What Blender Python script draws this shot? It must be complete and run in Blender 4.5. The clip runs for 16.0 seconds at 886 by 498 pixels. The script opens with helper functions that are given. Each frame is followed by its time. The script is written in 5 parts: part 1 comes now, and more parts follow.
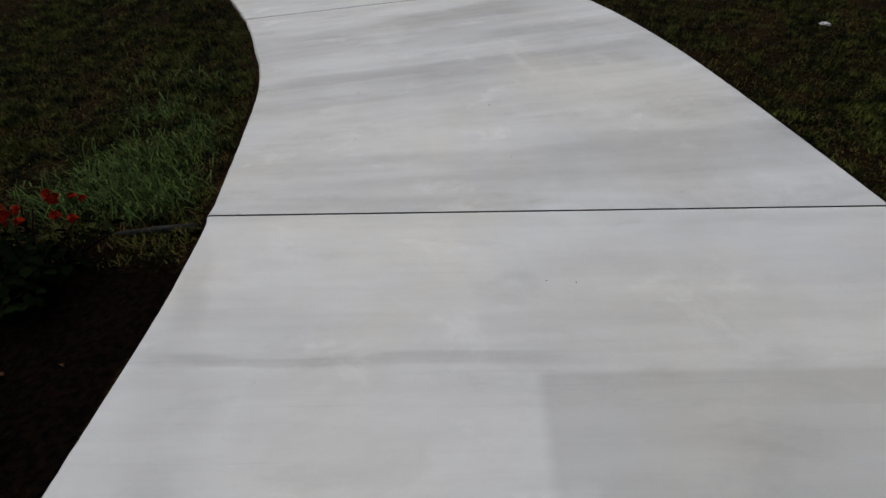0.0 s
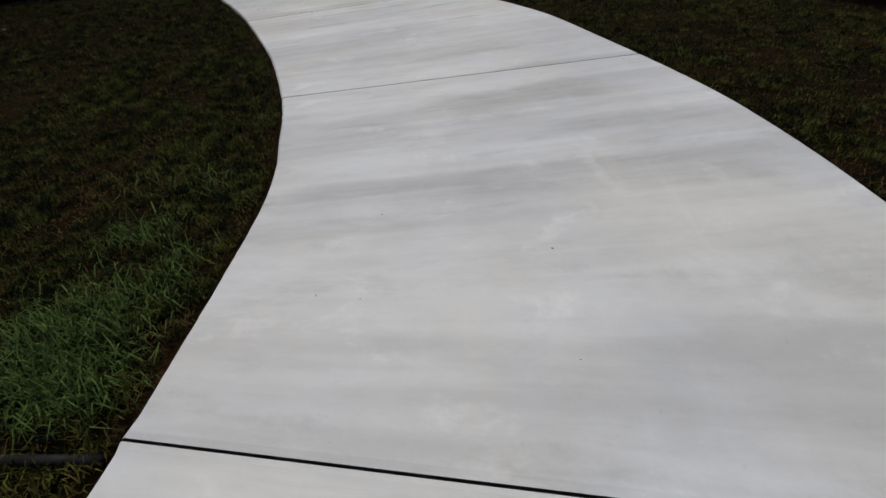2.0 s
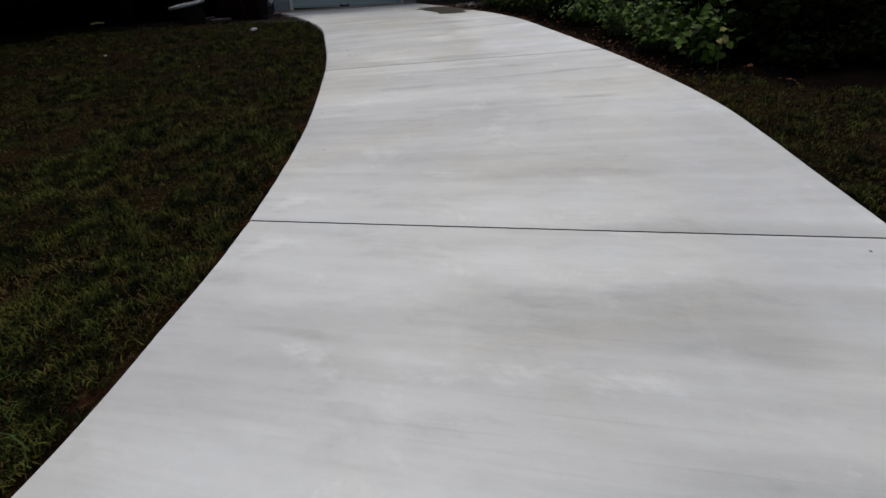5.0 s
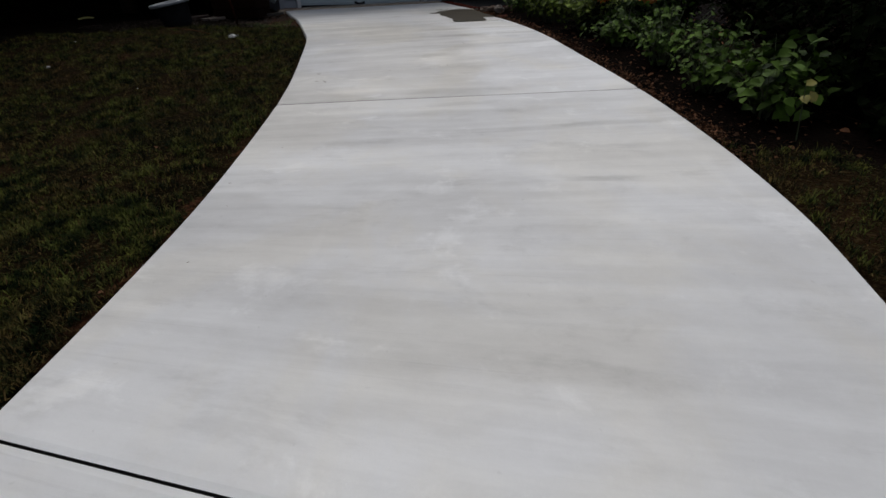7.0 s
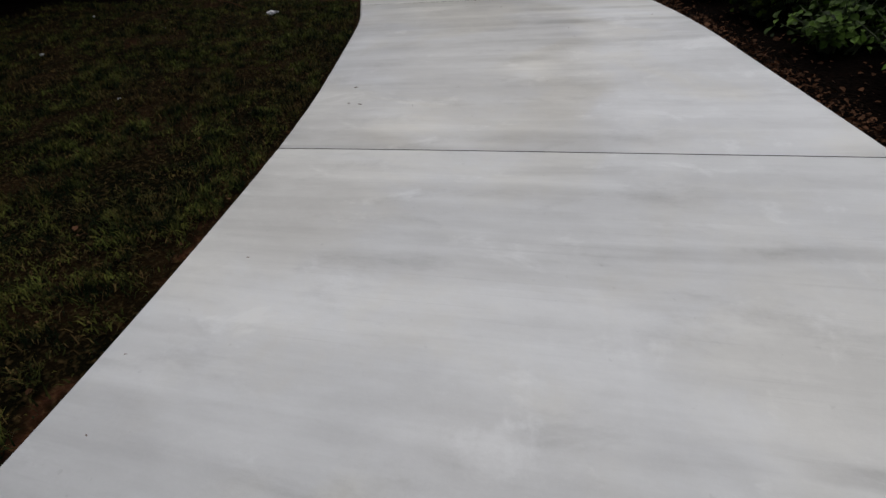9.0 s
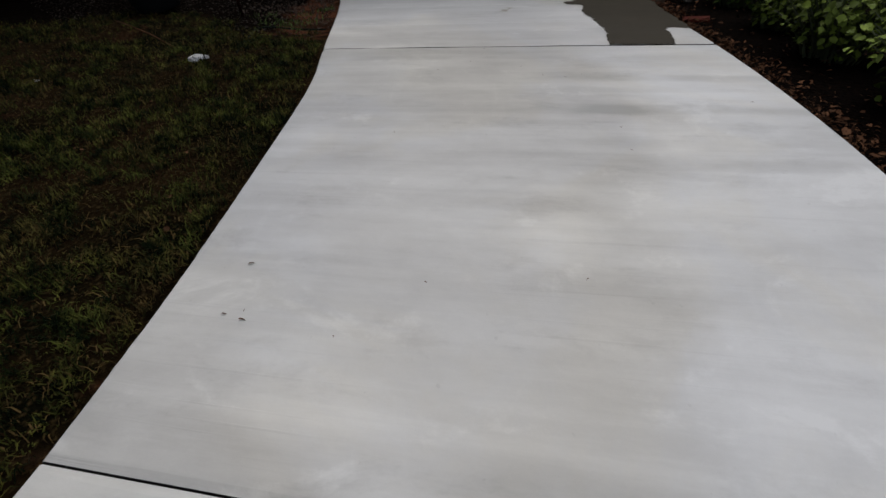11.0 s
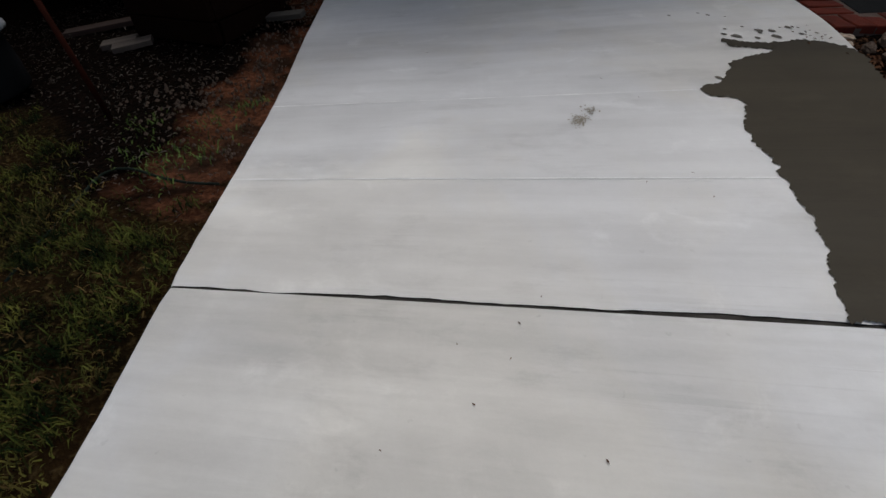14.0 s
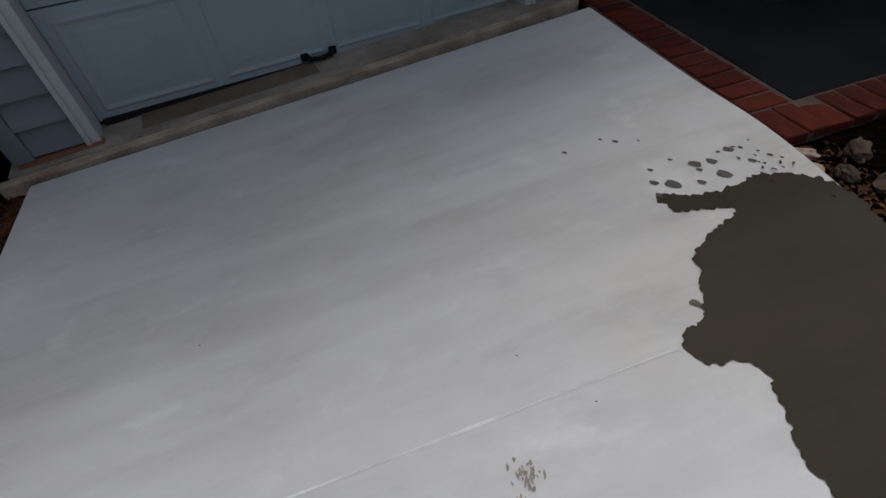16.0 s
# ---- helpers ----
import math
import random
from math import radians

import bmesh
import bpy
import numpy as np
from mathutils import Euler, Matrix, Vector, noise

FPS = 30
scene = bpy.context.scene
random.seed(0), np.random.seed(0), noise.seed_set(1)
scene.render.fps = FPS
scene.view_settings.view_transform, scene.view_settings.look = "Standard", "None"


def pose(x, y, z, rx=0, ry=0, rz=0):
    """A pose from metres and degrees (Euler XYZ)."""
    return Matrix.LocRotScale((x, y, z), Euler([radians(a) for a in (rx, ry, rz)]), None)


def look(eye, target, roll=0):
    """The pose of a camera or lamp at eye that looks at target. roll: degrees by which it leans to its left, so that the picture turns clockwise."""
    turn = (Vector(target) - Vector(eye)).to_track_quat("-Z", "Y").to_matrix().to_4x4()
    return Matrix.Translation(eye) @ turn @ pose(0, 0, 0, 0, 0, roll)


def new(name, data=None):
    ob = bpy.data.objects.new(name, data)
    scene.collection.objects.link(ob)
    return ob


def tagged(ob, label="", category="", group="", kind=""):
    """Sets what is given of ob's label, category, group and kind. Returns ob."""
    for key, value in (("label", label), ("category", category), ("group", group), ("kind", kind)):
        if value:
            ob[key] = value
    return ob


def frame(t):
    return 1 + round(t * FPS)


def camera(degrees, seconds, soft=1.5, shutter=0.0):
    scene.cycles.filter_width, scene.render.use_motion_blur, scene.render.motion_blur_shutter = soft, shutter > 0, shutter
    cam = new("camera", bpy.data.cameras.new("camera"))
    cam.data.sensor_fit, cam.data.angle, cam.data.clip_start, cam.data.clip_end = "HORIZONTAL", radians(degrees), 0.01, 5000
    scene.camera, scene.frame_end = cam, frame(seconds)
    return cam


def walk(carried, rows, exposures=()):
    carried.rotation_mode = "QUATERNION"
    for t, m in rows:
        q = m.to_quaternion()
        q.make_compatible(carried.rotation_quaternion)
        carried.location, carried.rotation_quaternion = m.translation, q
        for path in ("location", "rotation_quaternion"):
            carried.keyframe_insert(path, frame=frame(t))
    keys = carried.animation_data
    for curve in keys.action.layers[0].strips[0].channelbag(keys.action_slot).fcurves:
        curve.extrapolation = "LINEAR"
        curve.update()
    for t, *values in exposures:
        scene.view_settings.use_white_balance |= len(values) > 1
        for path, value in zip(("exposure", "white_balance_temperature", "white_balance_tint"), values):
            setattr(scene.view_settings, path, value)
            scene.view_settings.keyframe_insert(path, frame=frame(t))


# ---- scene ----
cam = camera(87.4, 16.0, soft=1.5)
PATH = [
    (0.0, (0.029, -0.420, 1.094), (0.067, 1.208, -0.068), -4.66),
    (0.5, (-0.013, -0.238, 1.161), (0.086, 1.493, 0.164), -6.15),
    (1.0, (0.027, -0.037, 1.160), (0.040, 1.693, 0.157), -5.37),
    (1.5, (0.127, 0.197, 1.198), (-0.004, 1.932, 0.213), -4.65),
    (2.0, (0.178, 0.498, 1.209), (-0.043, 2.203, 0.187), -5.79),
    (2.5, (0.220, 0.802, 1.277), (-0.057, 2.583, 0.411), -5.11),
    (3.0, (0.332, 1.102, 1.298), (-0.119, 2.836, 0.409), -3.56),
    (3.5, (0.352, 1.424, 1.290), (-0.155, 3.133, 0.382), -3.66),
    (4.0, (0.373, 1.768, 1.353), (-0.080, 3.511, 0.484), -4.15),
    (4.5, (0.414, 2.133, 1.391), (-0.224, 3.783, 0.459), -2.34),
    (4.7, (0.393, 2.231, 1.389), (-0.309, 3.863, 0.470), -2.85),
    (6.8, (0.353, 3.658, 1.593), (-0.499, 5.205, 0.653), -0.23),
    (7.0, (0.332, 3.774, 1.631), (-0.533, 5.307, 0.680), -0.86),
    (7.5, (0.237, 4.142, 1.651), (-0.741, 5.557, 0.631), -0.92),
    (8.0, (0.016, 4.492, 1.683), (-1.091, 5.790, 0.639), -1.58),
    (8.5, (-0.193, 4.844, 1.781), (-1.178, 6.190, 0.664), -0.66),
    (8.7, (-0.321, 4.987, 1.776), (-1.357, 6.299, 0.677), -1.42),
    (10.8, (-1.354, 6.489, 2.038), (-2.509, 7.648, 0.888), 0.18),
    (11.0, (-1.448, 6.641, 2.078), (-2.537, 7.839, 0.903), 0.86),
    (11.5, (-1.633, 6.974, 2.120), (-2.757, 8.221, 0.990), -1.60),
    (12.0, (-1.854, 7.370, 2.193), (-3.025, 8.475, 1.007), -2.19),
    (12.5, (-2.133, 7.722, 2.232), (-3.250, 8.791, 0.963), -3.66),
    (13.0, (-2.380, 8.100, 2.253), (-3.590, 9.105, 1.017), -4.58),
    (13.5, (-2.732, 8.365, 2.295), (-3.922, 9.328, 1.075), 0.41),
    (14.0, (-3.014, 8.650, 2.373), (-4.167, 9.562, 1.017), -2.37),
    (14.5, (-3.302, 8.976, 2.395), (-4.448, 9.747, 0.949), -4.77),
    (15.0, (-3.557, 9.275, 2.436), (-4.675, 10.225, 1.077), -2.00),
    (15.5, (-3.811, 9.577, 2.500), (-4.697, 10.689, 1.093), -2.54),
    (16.0, (-3.970, 9.978, 2.540), (-4.809, 11.157, 1.160), -7.26),
]
EXPOSURES = [(0.0, -0.22), (1.0, -0.17), (2.0, -0.10), (4.5, -0.04), (7.0, -0.09), (8.5, -0.14), (11.0, -0.16), (11.5, -0.14), (12.5, -0.26), (13.0, -0.12), (13.5, 0.06), (14.5, 0.08), (15.0, 0.03), (15.5, 0.07), (16.0, 0.10)]
walk(cam, [(t, look(eye, target, roll)) for t, eye, target, roll in PATH], EXPOSURES)

# ---- sky and light: an overcast day ----
world = bpy.data.worlds.new("overcast")
scene.world = world
world.use_nodes = True
sky = world.node_tree.nodes.new("ShaderNodeTexSky")
sky.sky_type, sky.sun_disc = "NISHITA", False
sky.sun_elevation, sky.sun_rotation = radians(69), radians(-40)
sky.air_density, sky.dust_density, sky.ozone_density = 1.0, 5.0, 1.0
background = world.node_tree.nodes["Background"]
background.inputs["Strength"].default_value = 0.1
cloud_veil = world.node_tree.nodes.new("ShaderNodeHueSaturation")
cloud_veil.inputs["Saturation"].default_value = 0.55
world.node_tree.links.new(sky.outputs["Color"], cloud_veil.inputs["Color"])
world.node_tree.links.new(cloud_veil.outputs["Color"], background.inputs["Color"])
sun = new("sun", bpy.data.lights.new("sun", "SUN"))
sun.data.energy, sun.data.angle, sun.data.color = 0.85, radians(30), (1.0, 0.975, 0.935)
sun.matrix_world = look((0, 0, 20), (5.33, -6.35, -1.6))


# ---- the lie of the land: a drive that climbs and levels out before the garage ----
def ground_z(x, y):
    x, y = np.clip(x, -13.0, 8.0), np.clip(y, -5.0, 18.0)
    u = -0.6 * x + 0.8 * y
    z = -0.0344 * x + 0.1177 * y
    for slope, start in ((0.0151, 3.375), (0.0339, 6.375), (-0.105, 9.0)):
        z = z + slope * 0.45 * np.logaddexp(0, (u - start) / 0.45)
    across = 0.8 * x + 0.6 * y - 1.95
    z = z - 0.0348 * across / (1 + np.exp(-(u - 8.625) / 0.6))
    # the outer side of the bend hangs a little
    return z - 0.014 * 0.4 * np.logaddexp(0, np.minimum(across, 4.0) / 0.4) * np.exp(-((u - 6.3) / 2.0) ** 2)


def gz(x, y):
    return float(ground_z(np.float64(x), np.float64(y)))


# ---- materials ----
def material(name, dark, light, scale=4.0, fine=60.0, rough=0.8, bump=0.3, metal=0.0, island=0.0, stretch=(1, 1, 1), spec=0.5, random_ob=0.0, detail=6.0):
    """Two-scale mottled surface between two colours, with relief."""
    m = bpy.data.materials.new(name)
    m.use_nodes = True
    nt = m.node_tree
    n, link = nt.nodes, nt.links.new
    bsdf = n["Principled BSDF"]
    co = n.new("ShaderNodeTexCoord")
    mp = n.new("ShaderNodeMapping")
    mp.inputs["Scale"].default_value = stretch
    link(co.outputs["Object"], mp.inputs["Vector"])
    a, b = n.new("ShaderNodeTexNoise"), n.new("ShaderNodeTexNoise")
    a.inputs["Scale"].default_value, b.inputs["Scale"].default_value = scale, fine
    a.inputs["Detail"].default_value, b.inputs["Detail"].default_value = detail, 4
    link(mp.outputs["Vector"], a.inputs["Vector"])
    link(mp.outputs["Vector"], b.inputs["Vector"])
    add = n.new("ShaderNodeMath")
    add.operation = "MULTIPLY_ADD"
    add.inputs[1].default_value = 0.35
    link(b.outputs["Fac"], add.inputs[0])
    if island:
        spread = n.new("ShaderNodeMapRange")
        spread.inputs["From Min"].default_value, spread.inputs["From Max"].default_value = 0.36, 0.64
        spread.inputs["To Min"].default_value, spread.inputs["To Max"].default_value = 0.15, 0.75
        link(a.outputs["Fac"], spread.inputs["Value"])
        link(spread.outputs["Result"], add.inputs[2])
    else:
        link(a.outputs["Fac"], add.inputs[2])
    last = add
    if island or random_ob:
        info = n.new("ShaderNodeNewGeometry") if island else n.new("ShaderNodeObjectInfo")
        more = n.new("ShaderNodeMath")
        more.operation = "MULTIPLY_ADD"
        more.inputs[1].default_value = island or random_ob
        link(info.outputs["Random Per Island" if island else "Random"], more.inputs[0])
        link(add.outputs[0], more.inputs[2])
        last = more
    ramp = n.new("ShaderNodeMapRange")
    ramp.inputs["From Min"].default_value = 0.42
    ramp.inputs["From Max"].default_value = 0.95 + (island or random_ob)
    link(last.outputs[0], ramp.inputs["Value"])
    mix = n.new("ShaderNodeMix")
    mix.data_type = "RGBA"
    mix.inputs["A"].default_value, mix.inputs["B"].default_value = (*dark, 1), (*light, 1)
    link(ramp.outputs["Result"], mix.inputs["Factor"])
    link(mix.outputs["Result"], bsdf.inputs["Base Color"])
    bsdf.inputs["Roughness"].default_value, bsdf.inputs["Metallic"].default_value = rough, metal
    bsdf.inputs["Specular IOR Level"].default_value = spec
    if bump:
        bp = n.new("ShaderNodeBump")
        bp.inputs["Strength"].default_value, bp.inputs["Distance"].default_value = bump, 0.01
        link(last.outputs[0] if not (island or random_ob) else add.outputs[0], bp.inputs["Height"])
        link(bp.outputs["Normal"], bsdf.inputs["Normal"])
    return m


def sward_material(name, deep, green, brown):
    """Grass whose hue wanders from green to brown over hand-wide patches, and whose blades differ one by one. The
    near-black deep tone puts the shade between tufts into the colour.
    """
    m = bpy.data.materials.new(name)
    m.use_nodes = True
    n, link = m.node_tree.nodes, m.node_tree.links.new
    bsdf = n["Principled BSDF"]
    co = n.new("ShaderNodeTexCoord")

    def patches(scale, detail, lo, hi):
        t, r = n.new("ShaderNodeTexNoise"), n.new("ShaderNodeMapRange")
        t.inputs["Scale"].default_value, t.inputs["Detail"].default_value = scale, detail
        r.inputs["From Min"].default_value, r.inputs["From Max"].default_value = lo, hi
        link(co.outputs["Object"], t.inputs["Vector"])
        link(t.outputs["Fac"], r.inputs["Value"])
        return r.outputs["Result"]

    def blend(fac, a, b):
        k = n.new("ShaderNodeMix")
        k.data_type = "RGBA"
        for key, v in (("A", a), ("B", b)):
            if isinstance(v, tuple):
                k.inputs[key].default_value = (*v, 1)
            else:
                link(v, k.inputs[key])
        link(fac, k.inputs["Factor"])
        return k.outputs["Result"]

    one = n.new("ShaderNodeNewGeometry").outputs["Random Per Island"]
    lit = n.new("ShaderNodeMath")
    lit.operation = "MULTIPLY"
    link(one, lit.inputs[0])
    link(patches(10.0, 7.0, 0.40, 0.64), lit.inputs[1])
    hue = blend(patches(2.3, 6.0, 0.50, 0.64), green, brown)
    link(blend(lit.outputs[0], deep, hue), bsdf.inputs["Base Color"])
    bsdf.inputs["Roughness"].default_value, bsdf.inputs["Specular IOR Level"].default_value = 0.75, 0.04
    return m


# places where each pour dried darker or, below zero, paler: two ends, half width, strength
FIRST_BANDS = [((-0.82, 0.57), (0.35, 0.46), 0.02, 0.28), ((-0.80, 0.62), (-0.62, 0.0), 0.10, 0.12), ((-0.72, 0.22), (-0.60, 0.02), 0.05, 0.22), ((-0.84, 1.05), (-0.78, 0.7), 0.05, 0.22), ((-0.70, 0.93), (-0.45, 0.92), 0.03, 0.12), ((-0.60, 0.62), (-0.35, 0.62), 0.05, 0.10)]
LOWER_BANDS = [((-0.85, 2.53), (1.65, 2.96), 0.07, 0.28), ((0.0, 2.52), (1.5, 2.76), 0.10, 0.20), ((0.53, 3.24), (1.53, 3.45), 0.10, 0.20), ((-0.21, 3.76), (0.93, 3.85), 0.12, 0.18), ((-0.84, 3.32), (-0.50, 3.39), 0.025, 0.22), ((-0.39, 3.32), (-0.12, 3.40), 0.06, -0.18),
               ((0.66, 2.98), (0.74, 2.58), 0.03, -0.20), ((-0.24, 6.23), (0.07, 6.39), 0.03, 0.32), ((-0.48, 6.06), (-0.38, 6.09), 0.05, 0.22), ((-1.56, 6.89), (-1.10, 7.23), 0.04, 0.22), ((-1.13, 6.51), (0.29, 7.54), 0.04, 0.26), ((-1.12, 5.67), (-1.0, 5.75), 0.05, -0.24)]
TANNED_BANDS = [((-2.97, 9.17), (-2.55, 9.49), 0.08, 0.28), ((-2.40, 9.61), (-1.75, 10.1), 0.05, 0.26), ((-2.56, 8.90), (-2.23, 9.19), 0.055, 0.30), ((-2.09, 9.28), (-1.55, 9.70), 0.045, 0.24), ((-2.22, 8.38), (-1.96, 8.69), 0.10, 0.24), ((-3.19, 7.75), (-3.04, 7.90), 0.07, 0.20),
                ((-3.83, 8.36), (-3.23, 9.05), 0.10, 0.18), ((-2.19, 7.89), (-2.02, 8.03), 0.12, -0.30), ((-3.50, 7.69), (-3.37, 7.91), 0.10, -0.20), ((-2.11, 8.83), (-1.90, 9.15), 0.10, -0.18), ((-1.89, 8.77), (-1.39, 9.17), 0.04, 0.22), ((-1.97, 8.59), (-1.66, 8.83), 0.03, 0.16),
                ((-4.03, 8.63), (-3.68, 8.95), 0.04, 0.18), ((-2.5, 6.95), (-1.85, 7.05), 0.13, -0.22)]
LAST_BANDS = [((-4.50, 9.53), (-4.36, 9.67), 0.20, -0.26), ((-4.05, 9.0), (-3.45, 9.45), 0.07, 0.14), ((-5.41, 10.11), (-4.99, 10.48), 0.05, 0.16), ((-4.9, 9.5), (-4.7, 9.75), 0.10, 0.16), ((-4.7, 9.05), (-4.3, 9.15), 0.10, 0.14), ((-3.5, 9.75), (-3.2, 10.0), 0.10, 0.14), ((-5.9, 10.6), (-5.3, 11.4), 0.10, 0.14)]


def concrete_material(name, tint, wet=None, patch=False, calm=1.0, tanned=False, bands_at=()):
    """Broom-finished concrete: streaks across the drive, cloudy bands, blotches, fine grain. UV: metres across and along."""
    m = bpy.data.materials.new(name)
    m.use_nodes = True
    nt = m.node_tree
    n, link = nt.nodes, nt.links.new
    bsdf = n["Principled BSDF"]
    uv = n.new("ShaderNodeUVMap")
    uv.uv_map = "drive"

    def noise_at(sx, sy, scale, detail, distortion=0.0, off=0.0, rough=0.5):
        mp = n.new("ShaderNodeMapping")
        mp.inputs["Scale"].default_value = (sx, sy, 1)
        mp.inputs["Location"].default_value = (off, off * 1.7, 0)
        link(uv.outputs["UV"], mp.inputs["Vector"])
        t = n.new("ShaderNodeTexNoise")
        t.inputs["Scale"].default_value, t.inputs["Detail"].default_value = scale, detail
        t.inputs["Distortion"].default_value = distortion
        t.inputs["Roughness"].default_value = rough
        link(mp.outputs["Vector"], t.inputs["Vector"])
        return t.outputs["Fac"]

    def ranged(v, lo, hi, a=0.0, b=1.0, smooth=True):
        r = n.new("ShaderNodeMapRange")
        r.interpolation_type = "SMOOTHSTEP" if smooth else "LINEAR"
        for key, value in (("From Min", lo), ("From Max", hi), ("To Min", a), ("To Max", b)):
            r.inputs[key].default_value = value
        link(v, r.inputs["Value"])
        return r.outputs["Result"]

    def math_node(op, a, b):
        k = n.new("ShaderNodeMath")
        k.operation = op
        for i, v in enumerate((a, b)):
            if isinstance(v, (int, float)):
                k.inputs[i].default_value = v
            else:
                link(v, k.inputs[i])
        return k.outputs[0]

    def n_u(source):
        axes = n.new("ShaderNodeSeparateXYZ")
        link(source.outputs["UV"], axes.inputs[0])
        return axes.outputs["X"]

    bands = ranged(noise_at(0.20, 1.5, 1.0, 7.0, 0.06, 0.0, 0.55), 0.42, 0.58)
    streaks = ranged(noise_at(0.55, 7.0, 1.0, 8.0, 0.06, 3.1, 0.62), 0.40, 0.60)
    thin = math_node("MULTIPLY", ranged(noise_at(0.7, 42.0, 1.0, 6.0, 0.05, 7.7, 0.6), 0.55, 0.70), ranged(noise_at(0.9, 1.3, 1.0, 5.0, 0.3, 61.0), 0.45, 0.60))
    cloud = ranged(noise_at(0.9, 1.1, 1.0, 9.0, 0.3, 5.3, 0.62), 0.38, 0.62)
    blot = ranged(noise_at(1.9, 4.5, 1.0, 10.0, 0.3, 9.1, 0.68), 0.53, 0.68)
    pale = ranged(noise_at(2.6, 3.6, 1.0, 10.0, 0.3, 21.0, 0.66), 0.56, 0.70)
    drag = math_node("MULTIPLY", ranged(noise_at(7.0, 0.9, 1.0, 6.0, 0.1, 33.0, 0.6), 0.54, 0.68), ranged(noise_at(0.8, 0.9, 1.0, 4.0, 0.4, 71.0), 0.50, 0.62))
    # sweeps of the trowel, roughly squared off
    squared = n.new("ShaderNodeTexVoronoi")
    squared.distance, squared.feature = "CHEBYCHEV", "SMOOTH_F1"
    squared.inputs["Scale"].default_value, squared.inputs["Smoothness"].default_value = 1.0, 0.35
    shift = n.new("ShaderNodeMapping")
    shift.inputs["Scale"].default_value = (0.85, 2.4, 1)
    link(uv.outputs["UV"], shift.inputs["Vector"])
    stir = n.new("ShaderNodeMix")
    stir.data_type = "VECTOR"
    stir.inputs["Factor"].default_value = 0.10
    link(shift.outputs["Vector"], stir.inputs["A"])
    wander = n.new("ShaderNodeTexNoise")
    wander.inputs["Scale"].default_value, wander.inputs["Detail"].default_value = 1.6, 6.0
    link(uv.outputs["UV"], wander.inputs["Vector"])
    link(wander.outputs["Color"], stir.inputs["B"])
    link(stir.outputs["Result"], squared.inputs["Vector"])
    cell = n.new("ShaderNodeSeparateColor")
    link(squared.outputs["Color"], cell.inputs["Color"])
    sweep = cell.outputs["Red"]
    grain = noise_at(1, 1, 90.0, 8.0, 0.0, 0.0, 0.7)
    pits = ranged(noise_at(1, 1, 26.0, 3.0, 0.0, 44.0), 0.70, 0.76)
    mottle = noise_at(5.0, 11.0, 1.0, 8.0, 0.1, 50.0, 0.7)
    v = math_node("MULTIPLY", bands, 0.20)
    v = math_node("ADD", v, math_node("MULTIPLY", streaks, 0.13))
    v = math_node("ADD", v, math_node("MULTIPLY", cloud, 0.20))
    v = math_node("ADD", v, math_node("MULTIPLY", math_node("SUBTRACT", sweep, 0.5), 0.17))
    v = math_node("SUBTRACT", v, math_node("MULTIPLY", thin, 0.10))
    v = math_node("ADD", v, math_node("MULTIPLY", drag, 0.06))
    v = math_node("ADD", v, math_node("MULTIPLY", grain, 0.10))
    v = math_node("ADD", v, math_node("MULTIPLY", pale, 0.24))
    v = math_node("SUBTRACT", v, math_node("MULTIPLY", blot, 0.18))
    v = math_node("SUBTRACT", v, math_node("MULTIPLY", pits, 0.14))
    v = math_node("ADD", v, math_node("MULTIPLY", math_node("SUBTRACT", mottle, 0.5), 0.36))
    v = math_node("ADD", math_node("MULTIPLY", math_node("SUBTRACT", v, 0.36), calm), 0.36 + 0.12 * (1 - calm))
    if tanned:
        # cement paste that cured pale and cool along one side, tan and blotchy down the middle
        spread = math_node("ADD", n_u(uv), math_node("MULTIPLY", math_node("SUBTRACT", noise_at(0.7, 0.9, 1.0, 6.0, 0.4, 81.0, 0.6), 0.5), 1.9))
        cool = ranged(spread, 1.55, 2.05)
        v = math_node("ADD", v, math_node("MULTIPLY", math_node("SUBTRACT", cool, 0.4), 0.26))
    place = n.new("ShaderNodeNewGeometry").outputs["Position"]
    wobble = math_node("MULTIPLY", math_node("SUBTRACT", noise_at(1.2, 5.0, 1.0, 5.0, 0.6, 31.0), 0.5), 0.15)
    for (ax, ay), (bx, by), half, strength in bands_at:
        length = math.hypot(bx - ax, by - ay)
        tx, ty = (bx - ax) / length, (by - ay) / length
        parts = []
        for dx, dy, c in ((-ty, tx, ty * ax - tx * ay), (tx, ty, -tx * ax - ty * ay)):
            dot = n.new("ShaderNodeVectorMath")
            dot.operation = "DOT_PRODUCT"
            dot.inputs[1].default_value = (dx, dy, 0)
            link(place, dot.inputs[0])
            parts.append(math_node("ADD", math_node("ADD", dot.outputs["Value"], c), wobble))
        off = ranged(math_node("ABSOLUTE", parts[0], 0.0), half * 0.3, half * 1.6, 1.0, 0.0)
        ends = math_node("MULTIPLY", ranged(parts[1], -0.12, 0.15), ranged(parts[1], length - 0.15, length + 0.2, 1.0, 0.0))
        v = math_node("SUBTRACT", v, math_node("MULTIPLY", math_node("MULTIPLY", off, ends), strength))
    mix = n.new("ShaderNodeMix")
    mix.data_type = "RGBA"
    lo = [c * 0.50 for c in tint]
    mix.inputs["A"].default_value, mix.inputs["B"].default_value = (*lo, 1), (*tint, 1)
    link(ranged(v, -0.26, 0.74, smooth=False), mix.inputs["Factor"])
    colour = mix.outputs["Result"]
    warm = n.new("ShaderNodeMix")
    warm.data_type, warm.blend_type = "RGBA", "MULTIPLY"
    warm.inputs["B"].default_value = (1.0, 0.98, 0.935, 1)
